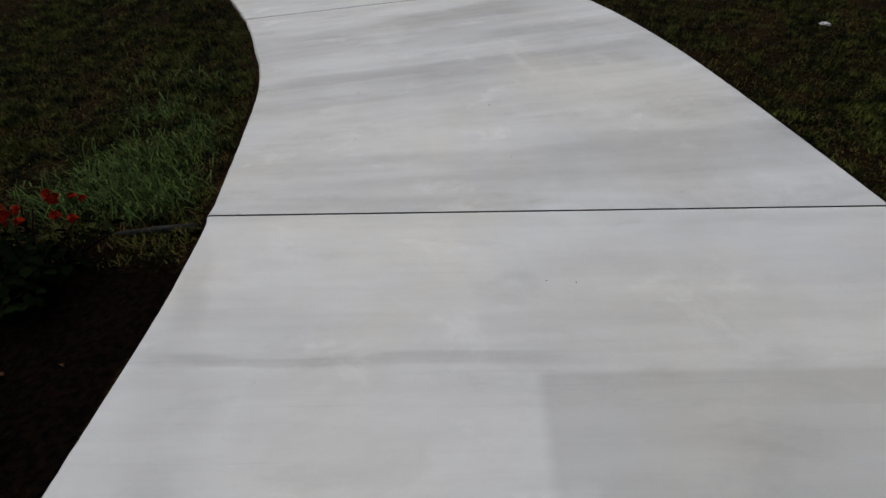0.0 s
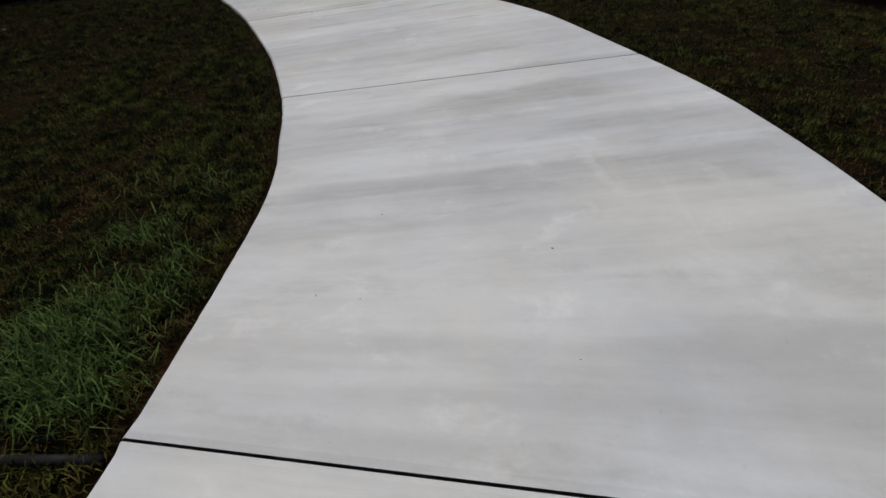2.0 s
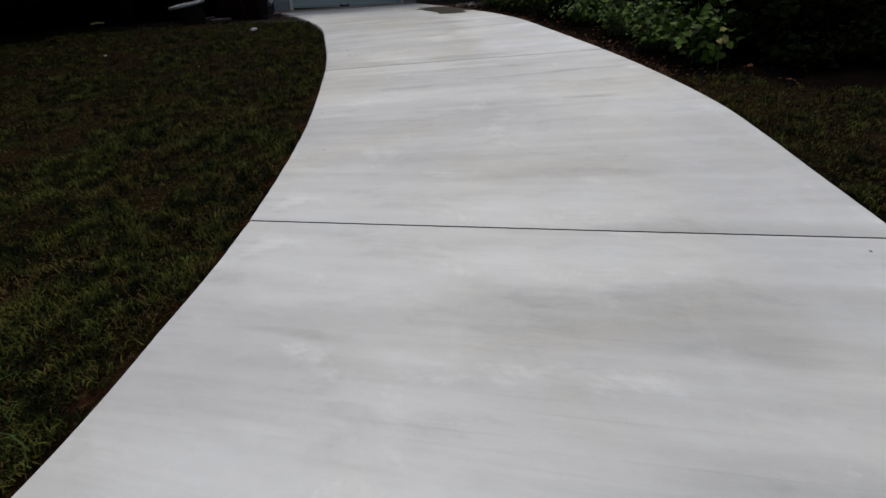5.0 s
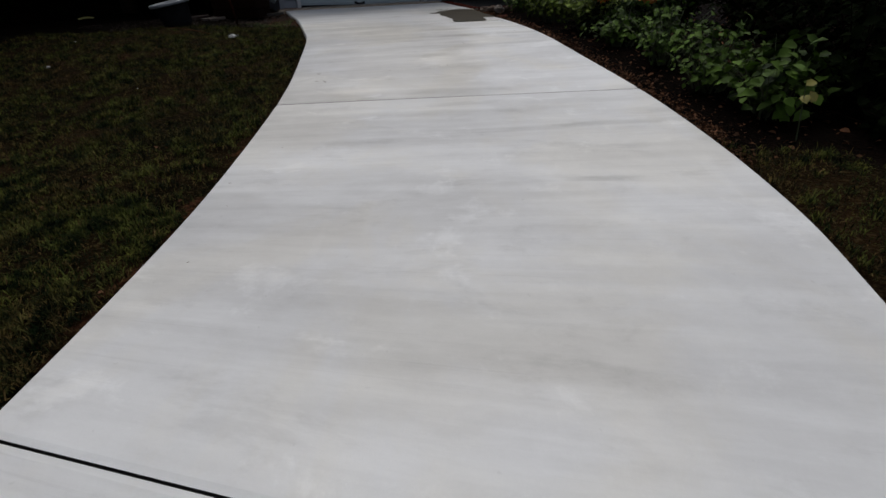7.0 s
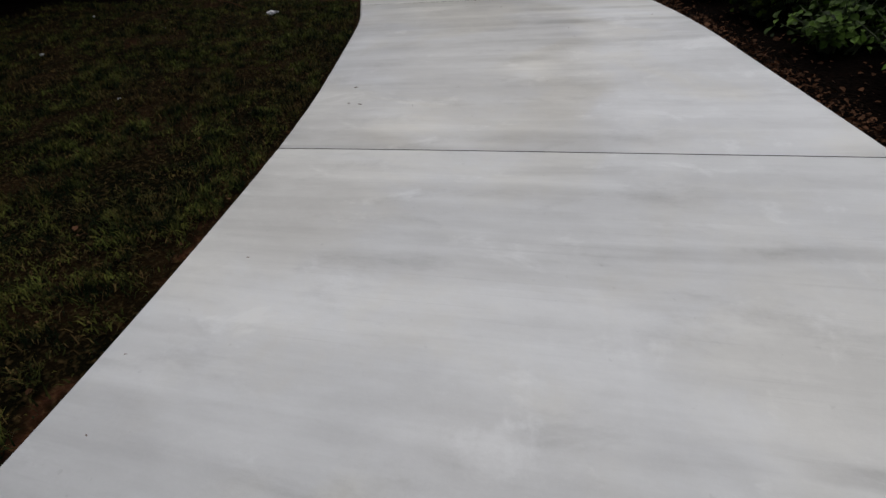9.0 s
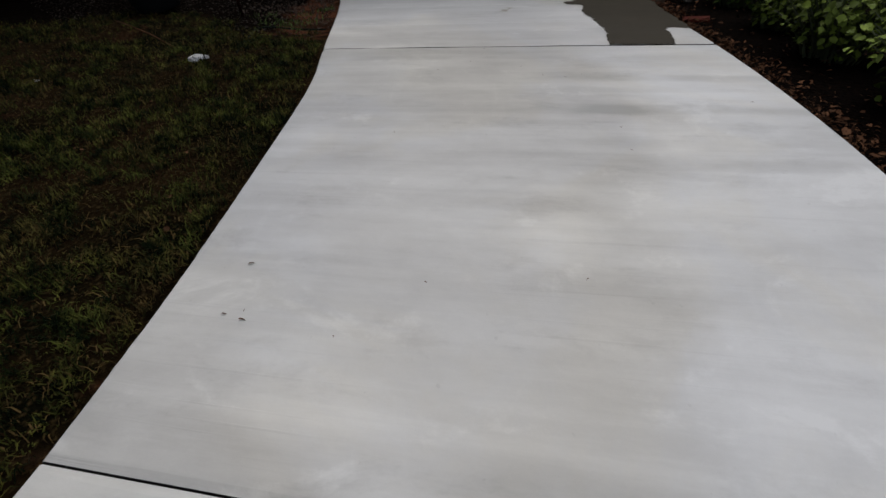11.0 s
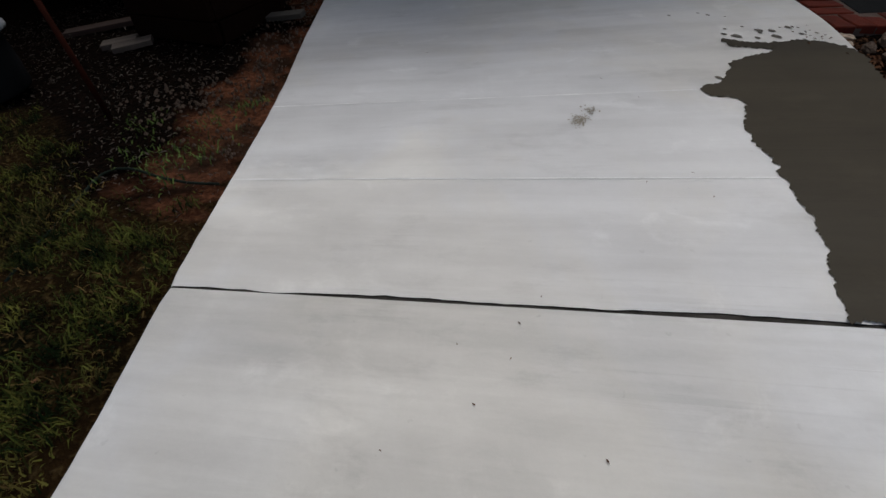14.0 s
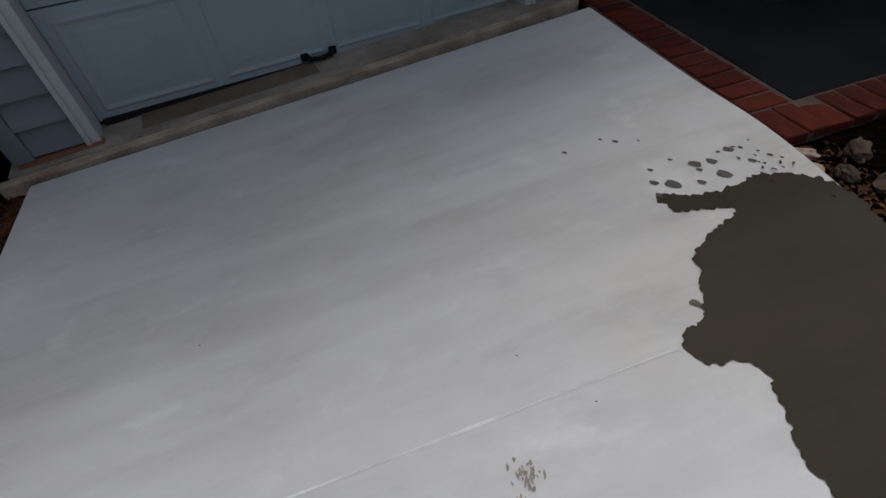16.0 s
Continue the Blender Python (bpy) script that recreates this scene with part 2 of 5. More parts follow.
    link(ranged(noise_at(0.9, 0.8, 1.0, 7.0, 0.5, 12.0, 0.6), 0.44, 0.60), warm.inputs["Factor"])
    link(colour, warm.inputs["A"])
    colour = warm.outputs["Result"]
    if tanned:
        tan = n.new("ShaderNodeMix")
        tan.data_type, tan.blend_type = "RGBA", "MULTIPLY"
        tan.inputs["B"].default_value = (1.0, 0.985, 0.955, 1)
        link(math_node("MULTIPLY", ranged(spread, 0.35, 0.75), ranged(spread, 1.45, 1.95, 1.0, 0.0)), tan.inputs["Factor"])
        link(colour, tan.inputs["A"])
        colour = tan.outputs["Result"]
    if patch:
        # a darker rectangle with a straight edge
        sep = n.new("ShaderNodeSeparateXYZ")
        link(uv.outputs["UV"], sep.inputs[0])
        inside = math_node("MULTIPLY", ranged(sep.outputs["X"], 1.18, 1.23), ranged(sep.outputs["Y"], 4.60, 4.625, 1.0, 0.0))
        dark_patch = n.new("ShaderNodeMix")
        dark_patch.data_type, dark_patch.blend_type = "RGBA", "MULTIPLY"
        dark_patch.inputs["B"].default_value = (0.82, 0.82, 0.81, 1)
        link(inside, dark_patch.inputs["Factor"])
        link(colour, dark_patch.inputs["A"])
        colour = dark_patch.outputs["Result"]
    if wet:
        dark = n.new("ShaderNodeMix")
        dark.data_type, dark.blend_type = "RGBA", "MULTIPLY"
        dark.inputs["Factor"].default_value = 1.0
        dark.inputs["B"].default_value = (*wet, 1)
        link(colour, dark.inputs["A"])
        colour = dark.outputs["Result"]
    link(colour, bsdf.inputs["Base Color"])
    if wet:
        bsdf.inputs["Roughness"].default_value = 0.65
        bsdf.inputs["Specular IOR Level"].default_value = 0.12
    else:
        link(ranged(cloud, 0.0, 1.0, 0.50, 0.72), bsdf.inputs["Roughness"])
        bsdf.inputs["Specular IOR Level"].default_value = 0.45
    bp = n.new("ShaderNodeBump")
    bp.inputs["Strength"].default_value, bp.inputs["Distance"].default_value = 0.25, 0.004
    relief = math_node("ADD", math_node("MULTIPLY", thin, 0.5), math_node("MULTIPLY", grain, 0.5))
    link(relief, bp.inputs["Height"])
    link(bp.outputs["Normal"], bsdf.inputs["Normal"])
    return m


CONCRETE = concrete_material("broomed_concrete", (0.705, 0.722, 0.735), bands_at=LOWER_BANDS)
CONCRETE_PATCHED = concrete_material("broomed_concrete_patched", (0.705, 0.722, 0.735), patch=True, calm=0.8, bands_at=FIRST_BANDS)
CONCRETE_TANNED = concrete_material("tanned_concrete", (0.700, 0.718, 0.736), tanned=True, bands_at=TANNED_BANDS)
CONCRETE_SMOOTH = concrete_material("trowelled_concrete", (0.705, 0.717, 0.728), calm=0.85, bands_at=LAST_BANDS)
CONCRETE_WET = concrete_material("wet_concrete", (0.66, 0.67, 0.66), wet=(0.085, 0.074, 0.057))
CONCRETE_DAMP = concrete_material("damp_concrete", (0.66, 0.67, 0.66), wet=(0.22, 0.20, 0.18))
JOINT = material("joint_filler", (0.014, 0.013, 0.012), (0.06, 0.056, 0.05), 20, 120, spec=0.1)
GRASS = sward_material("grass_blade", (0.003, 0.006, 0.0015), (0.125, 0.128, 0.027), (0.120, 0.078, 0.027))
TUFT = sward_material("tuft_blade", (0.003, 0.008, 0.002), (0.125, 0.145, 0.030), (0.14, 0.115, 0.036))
TALL_GRASS = material("tall_grass_blade", (0.001, 0.004, 0.001), (0.11, 0.175, 0.045), 8, 24, rough=0.7, bump=0, island=1.6, spec=0.05)
STRAW = material("straw_blade", (0.014, 0.008, 0.004), (0.17, 0.115, 0.045), 3, 12, rough=0.85, bump=0, island=0.9, spec=0.02)
LEAF = material("shrub_leaf", (0.004, 0.011, 0.002), (0.100, 0.180, 0.024), 3.5, 14, rough=0.65, bump=0.1, island=0.8, spec=0.10)
LEAF_LIGHT = material("pale_shrub_leaf", (0.004, 0.012, 0.002), (0.24, 0.33, 0.05), 3.5, 14, rough=0.6, bump=0.1, island=0.9, spec=0.12)
# near black: deep shade is put into this leaf colour
LEAF_DARK = material("shade_black_leaf", (0.0015, 0.003, 0.001), (0.0065, 0.011, 0.003), 2, 14, rough=0.85, bump=0, island=0.5, spec=0.01)
LEAF_YELLOW = material("yellowing_leaf", (0.08, 0.075, 0.012), (0.22, 0.20, 0.04), 6, 30, rough=0.6, bump=0.1, island=0.4, spec=0.25)
LEAF_DRY = material("dry_leaf", (0.008, 0.004, 0.002), (0.17, 0.080, 0.042), 8, 40, rough=0.8, bump=0.2, island=1.2, spec=0.06)
LEAF_SHINY = material("wet_litter", (0.003, 0.002, 0.0015), (0.10, 0.08, 0.066), 8, 40, rough=0.5, bump=0.2, island=2.4, spec=0.15)
STEM = material("green_stem", (0.02, 0.03, 0.01), (0.08, 0.10, 0.04), 12, 60, rough=0.7)
PETAL = material("red_petal", (0.10, 0.004, 0.002), (0.30, 0.018, 0.005), 20, 80, rough=0.8, bump=0.1, island=0.4, spec=0.05)
ORANGE_PETAL = material("orange_petal", (0.30, 0.09, 0.01), (0.6, 0.22, 0.03), 20, 80, rough=0.6, bump=0.1, island=0.4)
BRICK = material("red_brick", (0.032, 0.006, 0.0035), (0.125, 0.020, 0.010), 9, 90, rough=0.9, bump=0.5, random_ob=0.45, spec=0.2)
MORTAR = material("mortar", (0.05, 0.035, 0.028), (0.12, 0.09, 0.075), 14, 120, rough=0.95, bump=0.5)
SLATE = material("dark_patio_concrete", (0.006, 0.0065, 0.007), (0.020, 0.021, 0.022), 2.2, 70, rough=0.9, bump=0.25, spec=0.08)
SIDING = material("grey_vinyl_siding", (0.15, 0.165, 0.195), (0.21, 0.225, 0.26), 1.2, 50, rough=0.6, bump=0.06, stretch=(1, 1, 4))
WHITE_PAINT = material("white_trim_paint", (0.42, 0.43, 0.45), (0.55, 0.56, 0.58), 3, 40, rough=0.5, bump=0.06)
DOOR_PAINT = material("pale_blue_door_paint", (0.27, 0.33, 0.37), (0.35, 0.41, 0.45), 1.5, 60, rough=0.5, bump=0.05)
BLACK_METAL = material("black_metal", (0.004, 0.004, 0.0045), (0.014, 0.014, 0.014), 20, 90, rough=0.7, bump=0.1, spec=0.15)
GALV = material("pale_downspout_metal", (0.20, 0.225, 0.24), (0.33, 0.36, 0.38), 4, 60, rough=0.55, bump=0.08)
SILL_STONE = material("stained_threshold_concrete", (0.15, 0.125, 0.10), (0.38, 0.34, 0.29), 5.5, 60, rough=0.85, bump=0.4)
LIP_STONE = material("chipped_tan_mortar", (0.22, 0.16, 0.11), (0.52, 0.43, 0.34), 7, 70, rough=0.9, bump=0.6)
SILL_DARK = material("worn_threshold_patch", (0.09, 0.075, 0.055), (0.17, 0.14, 0.10), 5, 90, rough=0.9, bump=0.4)
CLAY_EDGE = material("rust_stained_base", (0.13, 0.05, 0.025), (0.30, 0.13, 0.07), 8, 60, rough=0.9, bump=0.4)
DARK_TIMBER = material("dark_brown_timber", (0.010, 0.0045, 0.003), (0.032, 0.013, 0.008), 2, 30, rough=0.75, bump=0.4, stretch=(1, 1, 6), random_ob=0.3)
# near black: dark timber, and shade put into hedge cores and branches
BLACK_TIMBER = material("near_black_timber", (0.003, 0.0015, 0.001), (0.012, 0.005, 0.003), 3, 30, rough=0.9, bump=0.6, stretch=(1, 1, 5), random_ob=0.5, spec=0.05)
PALE_TIMBER = material("weathered_pale_timber", (0.035, 0.027, 0.022), (0.11, 0.088, 0.074), 3, 40, rough=0.8, bump=0.3, stretch=(1, 6, 1))
LATH = material("yellow_lath", (0.20, 0.18, 0.05), (0.42, 0.38, 0.14), 9, 60, rough=0.8, bump=0.3)
GREY_TIMBER = material("grey_weathered_timber", (0.03, 0.026, 0.022), (0.07, 0.062, 0.052), 3, 40, rough=0.85, bump=0.3, stretch=(1, 1, 6))
HOUSE_BOARD = material("weathered_brown_board", (0.028, 0.022, 0.020), (0.085, 0.074, 0.068), 2, 40, rough=0.85, bump=0.3, stretch=(1, 1, 6), random_ob=0.4)
POT = material("dark_grey_tub", (0.005, 0.0055, 0.006), (0.014, 0.015, 0.017), 3, 50, rough=0.9, bump=0.15, spec=0.05)
POT_RIM = material("pale_grey_rim", (0.13, 0.14, 0.16), (0.25, 0.27, 0.30), 4, 50, rough=0.5, bump=0.1)
RUST = material("rusty_rod", (0.010, 0.003, 0.002), (0.032, 0.008, 0.005), 12, 90, rough=0.95, bump=0.4, spec=0.03)
ROCK = material("field_stone", (0.03, 0.017, 0.010), (0.15, 0.10, 0.07), 6, 40, rough=0.85, bump=0.6, random_ob=0.3)
QUARTZ = material("pale_quartz", (0.10, 0.075, 0.055), (0.34, 0.29, 0.25), 6, 40, rough=0.6, bump=0.5)
PAPER = material("crumpled_white_paper", (0.45, 0.45, 0.46), (0.7, 0.7, 0.72), 20, 90, rough=0.8, bump=0.3)
PVC = material("dull_grey_pvc", (0.016, 0.018, 0.022), (0.03, 0.033, 0.04), 5, 60, rough=0.5, bump=0.05)
RUBBER = material("black_rubber", (0.006, 0.006, 0.006), (0.02, 0.02, 0.022), 12, 80, rough=0.7, bump=0.2, spec=0.2)
HOSE = material("dark_green_hose", (0.004, 0.008, 0.006), (0.012, 0.02, 0.015), 12, 80, rough=0.8, bump=0.1, spec=0.1)
SHINGLE = material("grey_shingle", (0.05, 0.05, 0.052), (0.12, 0.12, 0.125), 8, 60, rough=0.9, bump=0.5)


SMUDGE = material("brown_smudge", (0.22, 0.20, 0.16), (0.38, 0.35, 0.30), 60, 200, rough=0.9, bump=0)
LAITANCE = material("pale_laitance", (0.56, 0.57, 0.575), (0.84, 0.85, 0.855), 9, 80, rough=0.75, bump=0.1)


def ground_material():
    m = bpy.data.materials.new("lawn_soil")
    m.use_nodes = True
    nt = m.node_tree
    n, link = nt.nodes, nt.links.new
    bsdf = n["Principled BSDF"]
    co = n.new("ShaderNodeTexCoord")

    def tex(scale, detail):
        t = n.new("ShaderNodeTexNoise")
        t.inputs["Scale"].default_value, t.inputs["Detail"].default_value = scale, detail
        link(co.outputs["Object"], t.inputs["Vector"])
        return t.outputs["Fac"]

    def mixed(fac, a, b, lo=0.4, hi=0.62):
        r = n.new("ShaderNodeMapRange")
        r.inputs["From Min"].default_value, r.inputs["From Max"].default_value = lo, hi
        link(fac, r.inputs["Value"])
        k = n.new("ShaderNodeMix")
        k.data_type = "RGBA"
        for key, v in (("A", a), ("B", b)):
            if isinstance(v, tuple):
                k.inputs[key].default_value = (*v, 1)
            else:
                link(v, k.inputs[key])
        link(r.outputs["Result"], k.inputs["Factor"])
        return k.outputs["Result"]

    fine = tex(45, 6)
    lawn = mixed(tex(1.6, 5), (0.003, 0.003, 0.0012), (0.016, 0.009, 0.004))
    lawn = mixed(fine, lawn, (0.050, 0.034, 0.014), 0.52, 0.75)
    # near black: mulch tone with the beds' deep shade put in
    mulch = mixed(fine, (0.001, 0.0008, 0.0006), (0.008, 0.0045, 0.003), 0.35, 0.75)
    clay = mixed(fine, (0.05, 0.02, 0.011), (0.17, 0.068, 0.036), 0.3, 0.75)
    clay = mixed(tex(5, 5), clay, (0.03, 0.016, 0.010), 0.48, 0.62)
    zone = n.new("ShaderNodeAttribute")
    zone.attribute_name = "zone"
    sep = n.new("ShaderNodeSeparateColor")
    link(zone.outputs["Color"], sep.inputs["Color"])
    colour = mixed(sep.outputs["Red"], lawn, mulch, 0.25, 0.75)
    colour = mixed(sep.outputs["Green"], colour, clay, 0.25, 0.75)
    link(colour, bsdf.inputs["Base Color"])
    bsdf.inputs["Roughness"].default_value = 0.95
    bsdf.inputs["Specular IOR Level"].default_value = 0.02
    bp = n.new("ShaderNodeBump")
    bp.inputs["Strength"].default_value, bp.inputs["Distance"].default_value = 0.9, 0.03
    link(fine, bp.inputs["Height"])
    link(bp.outputs["Normal"], bsdf.inputs["Normal"])
    return m


GROUND = ground_material()
rng = np.random.default_rng(7)


# ---- mesh helpers ----
def mesh_object(name, verts, faces, mat, parent=None, label="", smooth=False):
    me = bpy.data.meshes.new(name)
    me.from_pydata([tuple(v) for v in verts], [], [tuple(f) for f in faces])
    me.materials.append(mat)
    if smooth:
        me.polygons.foreach_set("use_smooth", [True] * len(me.polygons))
    me.update()
    ob = new(name, me)
    if parent:
        ob.parent = parent
    if label:
        ob["label"] = label
    return ob


def part(name, bm, mat, parent, label="", smooth=False):
    me = bpy.data.meshes.new(name)
    bm.to_mesh(me)
    bm.free()
    me.materials.append(mat)
    if smooth:
        me.polygons.foreach_set("use_smooth", [True] * len(me.polygons))
    ob = new(name, me)
    ob.parent = parent
    if label:
        ob["label"] = label
    return ob


def box(bm, lo, hi, m=None, bevel=0.0):
    """A box between two corners, in the frame m."""
    made = bmesh.ops.create_cube(bm, size=1.0)["verts"]
    size, mid = Vector(hi) - Vector(lo), (Vector(hi) + Vector(lo)) / 2
    for v in made:
        v.co = Vector((v.co.x * size.x, v.co.y * size.y, v.co.z * size.z)) + mid
    if bevel:
        edges = list({e for v in made for e in v.link_edges})
        made = bmesh.ops.bevel(bm, geom=edges, offset=bevel, segments=2, affect="EDGES", profile=0.6)["verts"]
        made = [v for v in made if v.is_valid]
    if m is not None:
        bmesh.ops.transform(bm, matrix=m, verts=made)
    return bm


def boxed(name, lo, hi, mat, parent, m=None, bevel=0.0, label=""):
    return part(name, box(bmesh.new(), lo, hi, m, bevel), mat, parent, label)


def tube(points, radii, sides=6):
    """Vertices and faces of a tapered tube along points."""
    pts = [Vector(p) for p in points]
    verts, faces = [], []
    for i, p in enumerate(pts):
        d = (pts[min(i + 1, len(pts) - 1)] - pts[max(i - 1, 0)]).normalized()
        a = d.orthogonal().normalized() if abs(d.z) > 0.9 else d.cross(Vector((0, 0, 1))).normalized()
        b = d.cross(a)
        r = radii[i] if isinstance(radii, (list, tuple)) else radii
        for k in range(sides):
            w = 2 * math.pi * k / sides
            verts.append(p + r * (math.cos(w) * a + math.sin(w) * b))
    for i in range(len(pts) - 1):
        for k in range(sides):
            q, w = i * sides + k, i * sides + (k + 1) % sides
            faces.append((q, w, w + sides, q + sides))
    faces.append(tuple(range(sides))[::-1])
    faces.append(tuple(range((len(pts) - 1) * sides, len(pts) * sides)))
    return verts, faces


def fast_mesh(name, verts, tris, mat, parent=None):
    """A triangle mesh from arrays."""
    me = bpy.data.meshes.new(name)
    me.vertices.add(len(verts))
    me.vertices.foreach_set("co", np.ascontiguousarray(verts, np.float32).ravel())
    me.loops.add(tris.size)
    me.loops.foreach_set("vertex_index", np.ascontiguousarray(tris, np.int32).ravel())
    me.polygons.add(len(tris))
    me.polygons.foreach_set("loop_start", np.arange(0, tris.size, 3, dtype=np.int32))
    me.update(calc_edges=True)
    me.validate()
    me.materials.append(mat)
    ob = new(name, me)
    if parent:
        ob.parent = parent
    return ob


def empty(name, x, y, z, turn=0.0):
    ob = new(name)
    ob.matrix_basis = pose(x, y, z, 0, 0, turn)
    return ob


# ---- the drive's two edges ----
def spline(points, step=0.06):
    """A smooth curve through points (Catmull-Rom), sampled."""
    p = np.array([points[0], *points, points[-1]], float)
    p[0], p[-1] = 2 * p[1] - p[2], 2 * p[-2] - p[-3]
    out = []
    for i in range(1, len(p) - 2):
        count = max(2, int(np.linalg.norm(p[i + 1] - p[i]) / step))
        for t in np.arange(count) / count:
            a, b, c, d = p[i - 1:i + 3]
            out.append(0.5 * (2 * b + (c - a) * t + (2 * a - 5 * b + 4 * c - d) * t * t + (3 * b - a - 3 * c + d) * t ** 3))
    out.append(p[-2])
    return np.array(out)


LEFT = spline([(-1.55, -4.2), (-1.12, -1.4), (-0.948, 0.19), (-0.876, 0.9), (-0.88, 1.55), (-0.95, 2.55), (-1.13, 3.25), (-1.36, 3.93), (-1.82, 4.95), (-2.36, 5.92), (-2.82, 6.68),
               (-3.27, 7.32), (-3.89, 8.12), (-4.39, 8.6), (-5.21, 9.36), (-5.83, 9.86), (-6.532, 10.445)])
RIGHT = spline([(1.5, -4.4), (1.72, -1.5), (1.81, 0.3), (1.84, 1.4), (1.82, 2.6), (1.735, 3.4), (1.62, 3.96), (1.41, 4.68), (1.205, 5.30), (1.04, 5.805), (0.825, 6.375), (0.412, 7.143), (-0.14, 7.942), (-0.956, 8.854), (-1.44, 9.415),
                (-2.387, 10.475), (-2.995, 11.12), (-3.69, 11.98), (-4.11, 12.37), (-4.83, 13.06)])
JOINTS = [((-1.55, -4.2), (1.5, -4.4)), ((-1.12, -1.4), (1.72, -1.5)), ((-0.878, 1.256), (1.84, 1.04)), ((-1.35, 3.92), (1.41, 4.68)), ((-2.65, 6.414), (-0.19, 8.00)),
          ((-4.38, 8.602), (-2.385, 10.475)), ((-6.532, 10.445), (-4.83, 13.06))]


def nearest(curve, p):
    return int(np.argmin(((curve - np.array(p)) ** 2).sum(1)))


def stretch_of(curve, a, b, count):
    """count points evenly along the curve from the place a to the place b."""
    seg = curve[nearest(curve, a):nearest(curve, b) + 1].copy()
    seg[0], seg[-1] = a, b
    d = np.r_[0, np.cumsum(np.linalg.norm(np.diff(seg, axis=0), axis=1))]
    w = np.linspace(0, d[-1], count)
    return np.c_[np.interp(w, d, seg[:, 0]), np.interp(w, d, seg[:, 1])], d[-1]


def edge_distance(x, y):
    """Distance outside the drive: to its left edge, and to its right edge (below zero: inside that edge)."""
    out = []
    for curve, side in ((LEFT, 1), (RIGHT, -1)):
        c, mid = curve[::3], None
        best = np.full(np.shape(x), 1e9)
        signed = np.zeros(np.shape(x))
        for (ax, ay), (bx, by) in zip(c[:-1], c[1:]):
            dx, dy = bx - ax, by - ay
            t = np.clip(((x - ax) * dx + (y - ay) * dy) / (dx * dx + dy * dy), 0, 1)
            d = np.hypot(x - ax - t * dx, y - ay - t * dy)
            s = np.sign(dx * (y - ay) - dy * (x - ax)) * side
            hit = d < best
            best, signed = np.where(hit, d, best), np.where(hit, s * d, signed)
        out.append(signed)
    return out


driveway = tagged(new("driveway"), "pale broom-finished concrete drive in jointed slabs", "driveway", kind="structure")


def slab(k, nu=60, nv=110):
    (la, ra), (lb, rb) = JOINTS[k], JOINTS[k + 1]
    left, llen = stretch_of(LEFT, la, lb, nv)
    right, rlen = stretch_of(RIGHT, ra, rb, nv)
    gap, gap_end = (0.008 if k == 5 else 0.004 if k == 4 else 0.005), (0.006 if k == 4 else 0.003 if k == 3 else 0.005)
    verts, uvs = [], []
    us = np.r_[0, 0.004, np.linspace(0.012, 0.988, nu), 0.996, 1]
    vs = np.arange(nv)
    for j in vs:
        t = j / (nv - 1)
        for i, u in enumerate(us):
            p = left[j] * (1 - u) + right[j] * u
            along = (lb[0] - la[0]) * (1 - u) + (rb[0] - ra[0]) * u, (lb[1] - la[1]) * (1 - u) + (rb[1] - ra[1]) * u
            w = math.hypot(*along)
            shift = gap if j == 0 else (-gap_end if j == nv - 1 else 0)
            if k == 5 and j == 0:
                shift += -0.006 + 0.012 * u + 0.008 * noise.noise(Vector((p[0] * 3, p[1] * 3, 1.0))) + 0.006 * noise.noise(Vector((p[0] * 14, p[1] * 14, 4.0)))
            p = p + np.array(along) / w * shift
            if i in (0, len(us) - 1):
                # the formed edge is a little crumbled
                p = p + (np.array((-along[1], along[0])) / w) * (0.004 * noise.noise(Vector((p[0] * 5, p[1] * 5, 2.0))) + 0.004 * noise.noise(Vector((p[0] * 23, p[1] * 23, 6.0))))
            z = gz(*p)
            if i in (0, len(us) - 1):
                z -= 0.012
            elif j in (0, nv - 1):
                z -= 0.004
            verts.append((p[0], p[1], z))
            width = np.linalg.norm(right[j] - left[j])
            skew = 0.09 * math.sin(math.pi * t) * u * width if k == 2 else 0.05 * math.sin(math.pi * t) * u * width if k == 3 else 0.0
            uvs.append((u * width, k * 2.75 + t * 0.5 * (llen + rlen) - skew))
    n = len(us)
    faces = [(j * n + i, j * n + i + 1, (j + 1) * n + i + 1, (j + 1) * n + i) for j in range(nv - 1) for i in range(n - 1)]
    rim = [i for i in range(n)] + [j * n + n - 1 for j in range(1, nv)] + [(nv - 1) * n + i for i in range(n - 2, -1, -1)] + [j * n for j in range(nv - 2, 0, -1)]
    base = len(verts)
    for q in rim:
        x, y, z = verts[q]
        verts.append((x, y, z - 0.11))
        uvs.append(uvs[q])
    for a in range(len(rim)):
        b = (a + 1) % len(rim)
        faces.append((rim[b], rim[a], base + a, base + b))
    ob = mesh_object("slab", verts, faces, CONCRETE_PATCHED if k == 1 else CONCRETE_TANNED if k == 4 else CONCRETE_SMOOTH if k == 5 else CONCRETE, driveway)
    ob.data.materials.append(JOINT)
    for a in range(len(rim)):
        # the joint walls take the filler's dark colour in place of recess shade
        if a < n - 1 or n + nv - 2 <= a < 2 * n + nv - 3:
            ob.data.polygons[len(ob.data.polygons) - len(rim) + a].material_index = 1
    layer = ob.data.uv_layers.new(name="drive")
    for loop in ob.data.loops:
        layer.data[loop.index].uv = uvs[loop.vertex_index]
    return ob


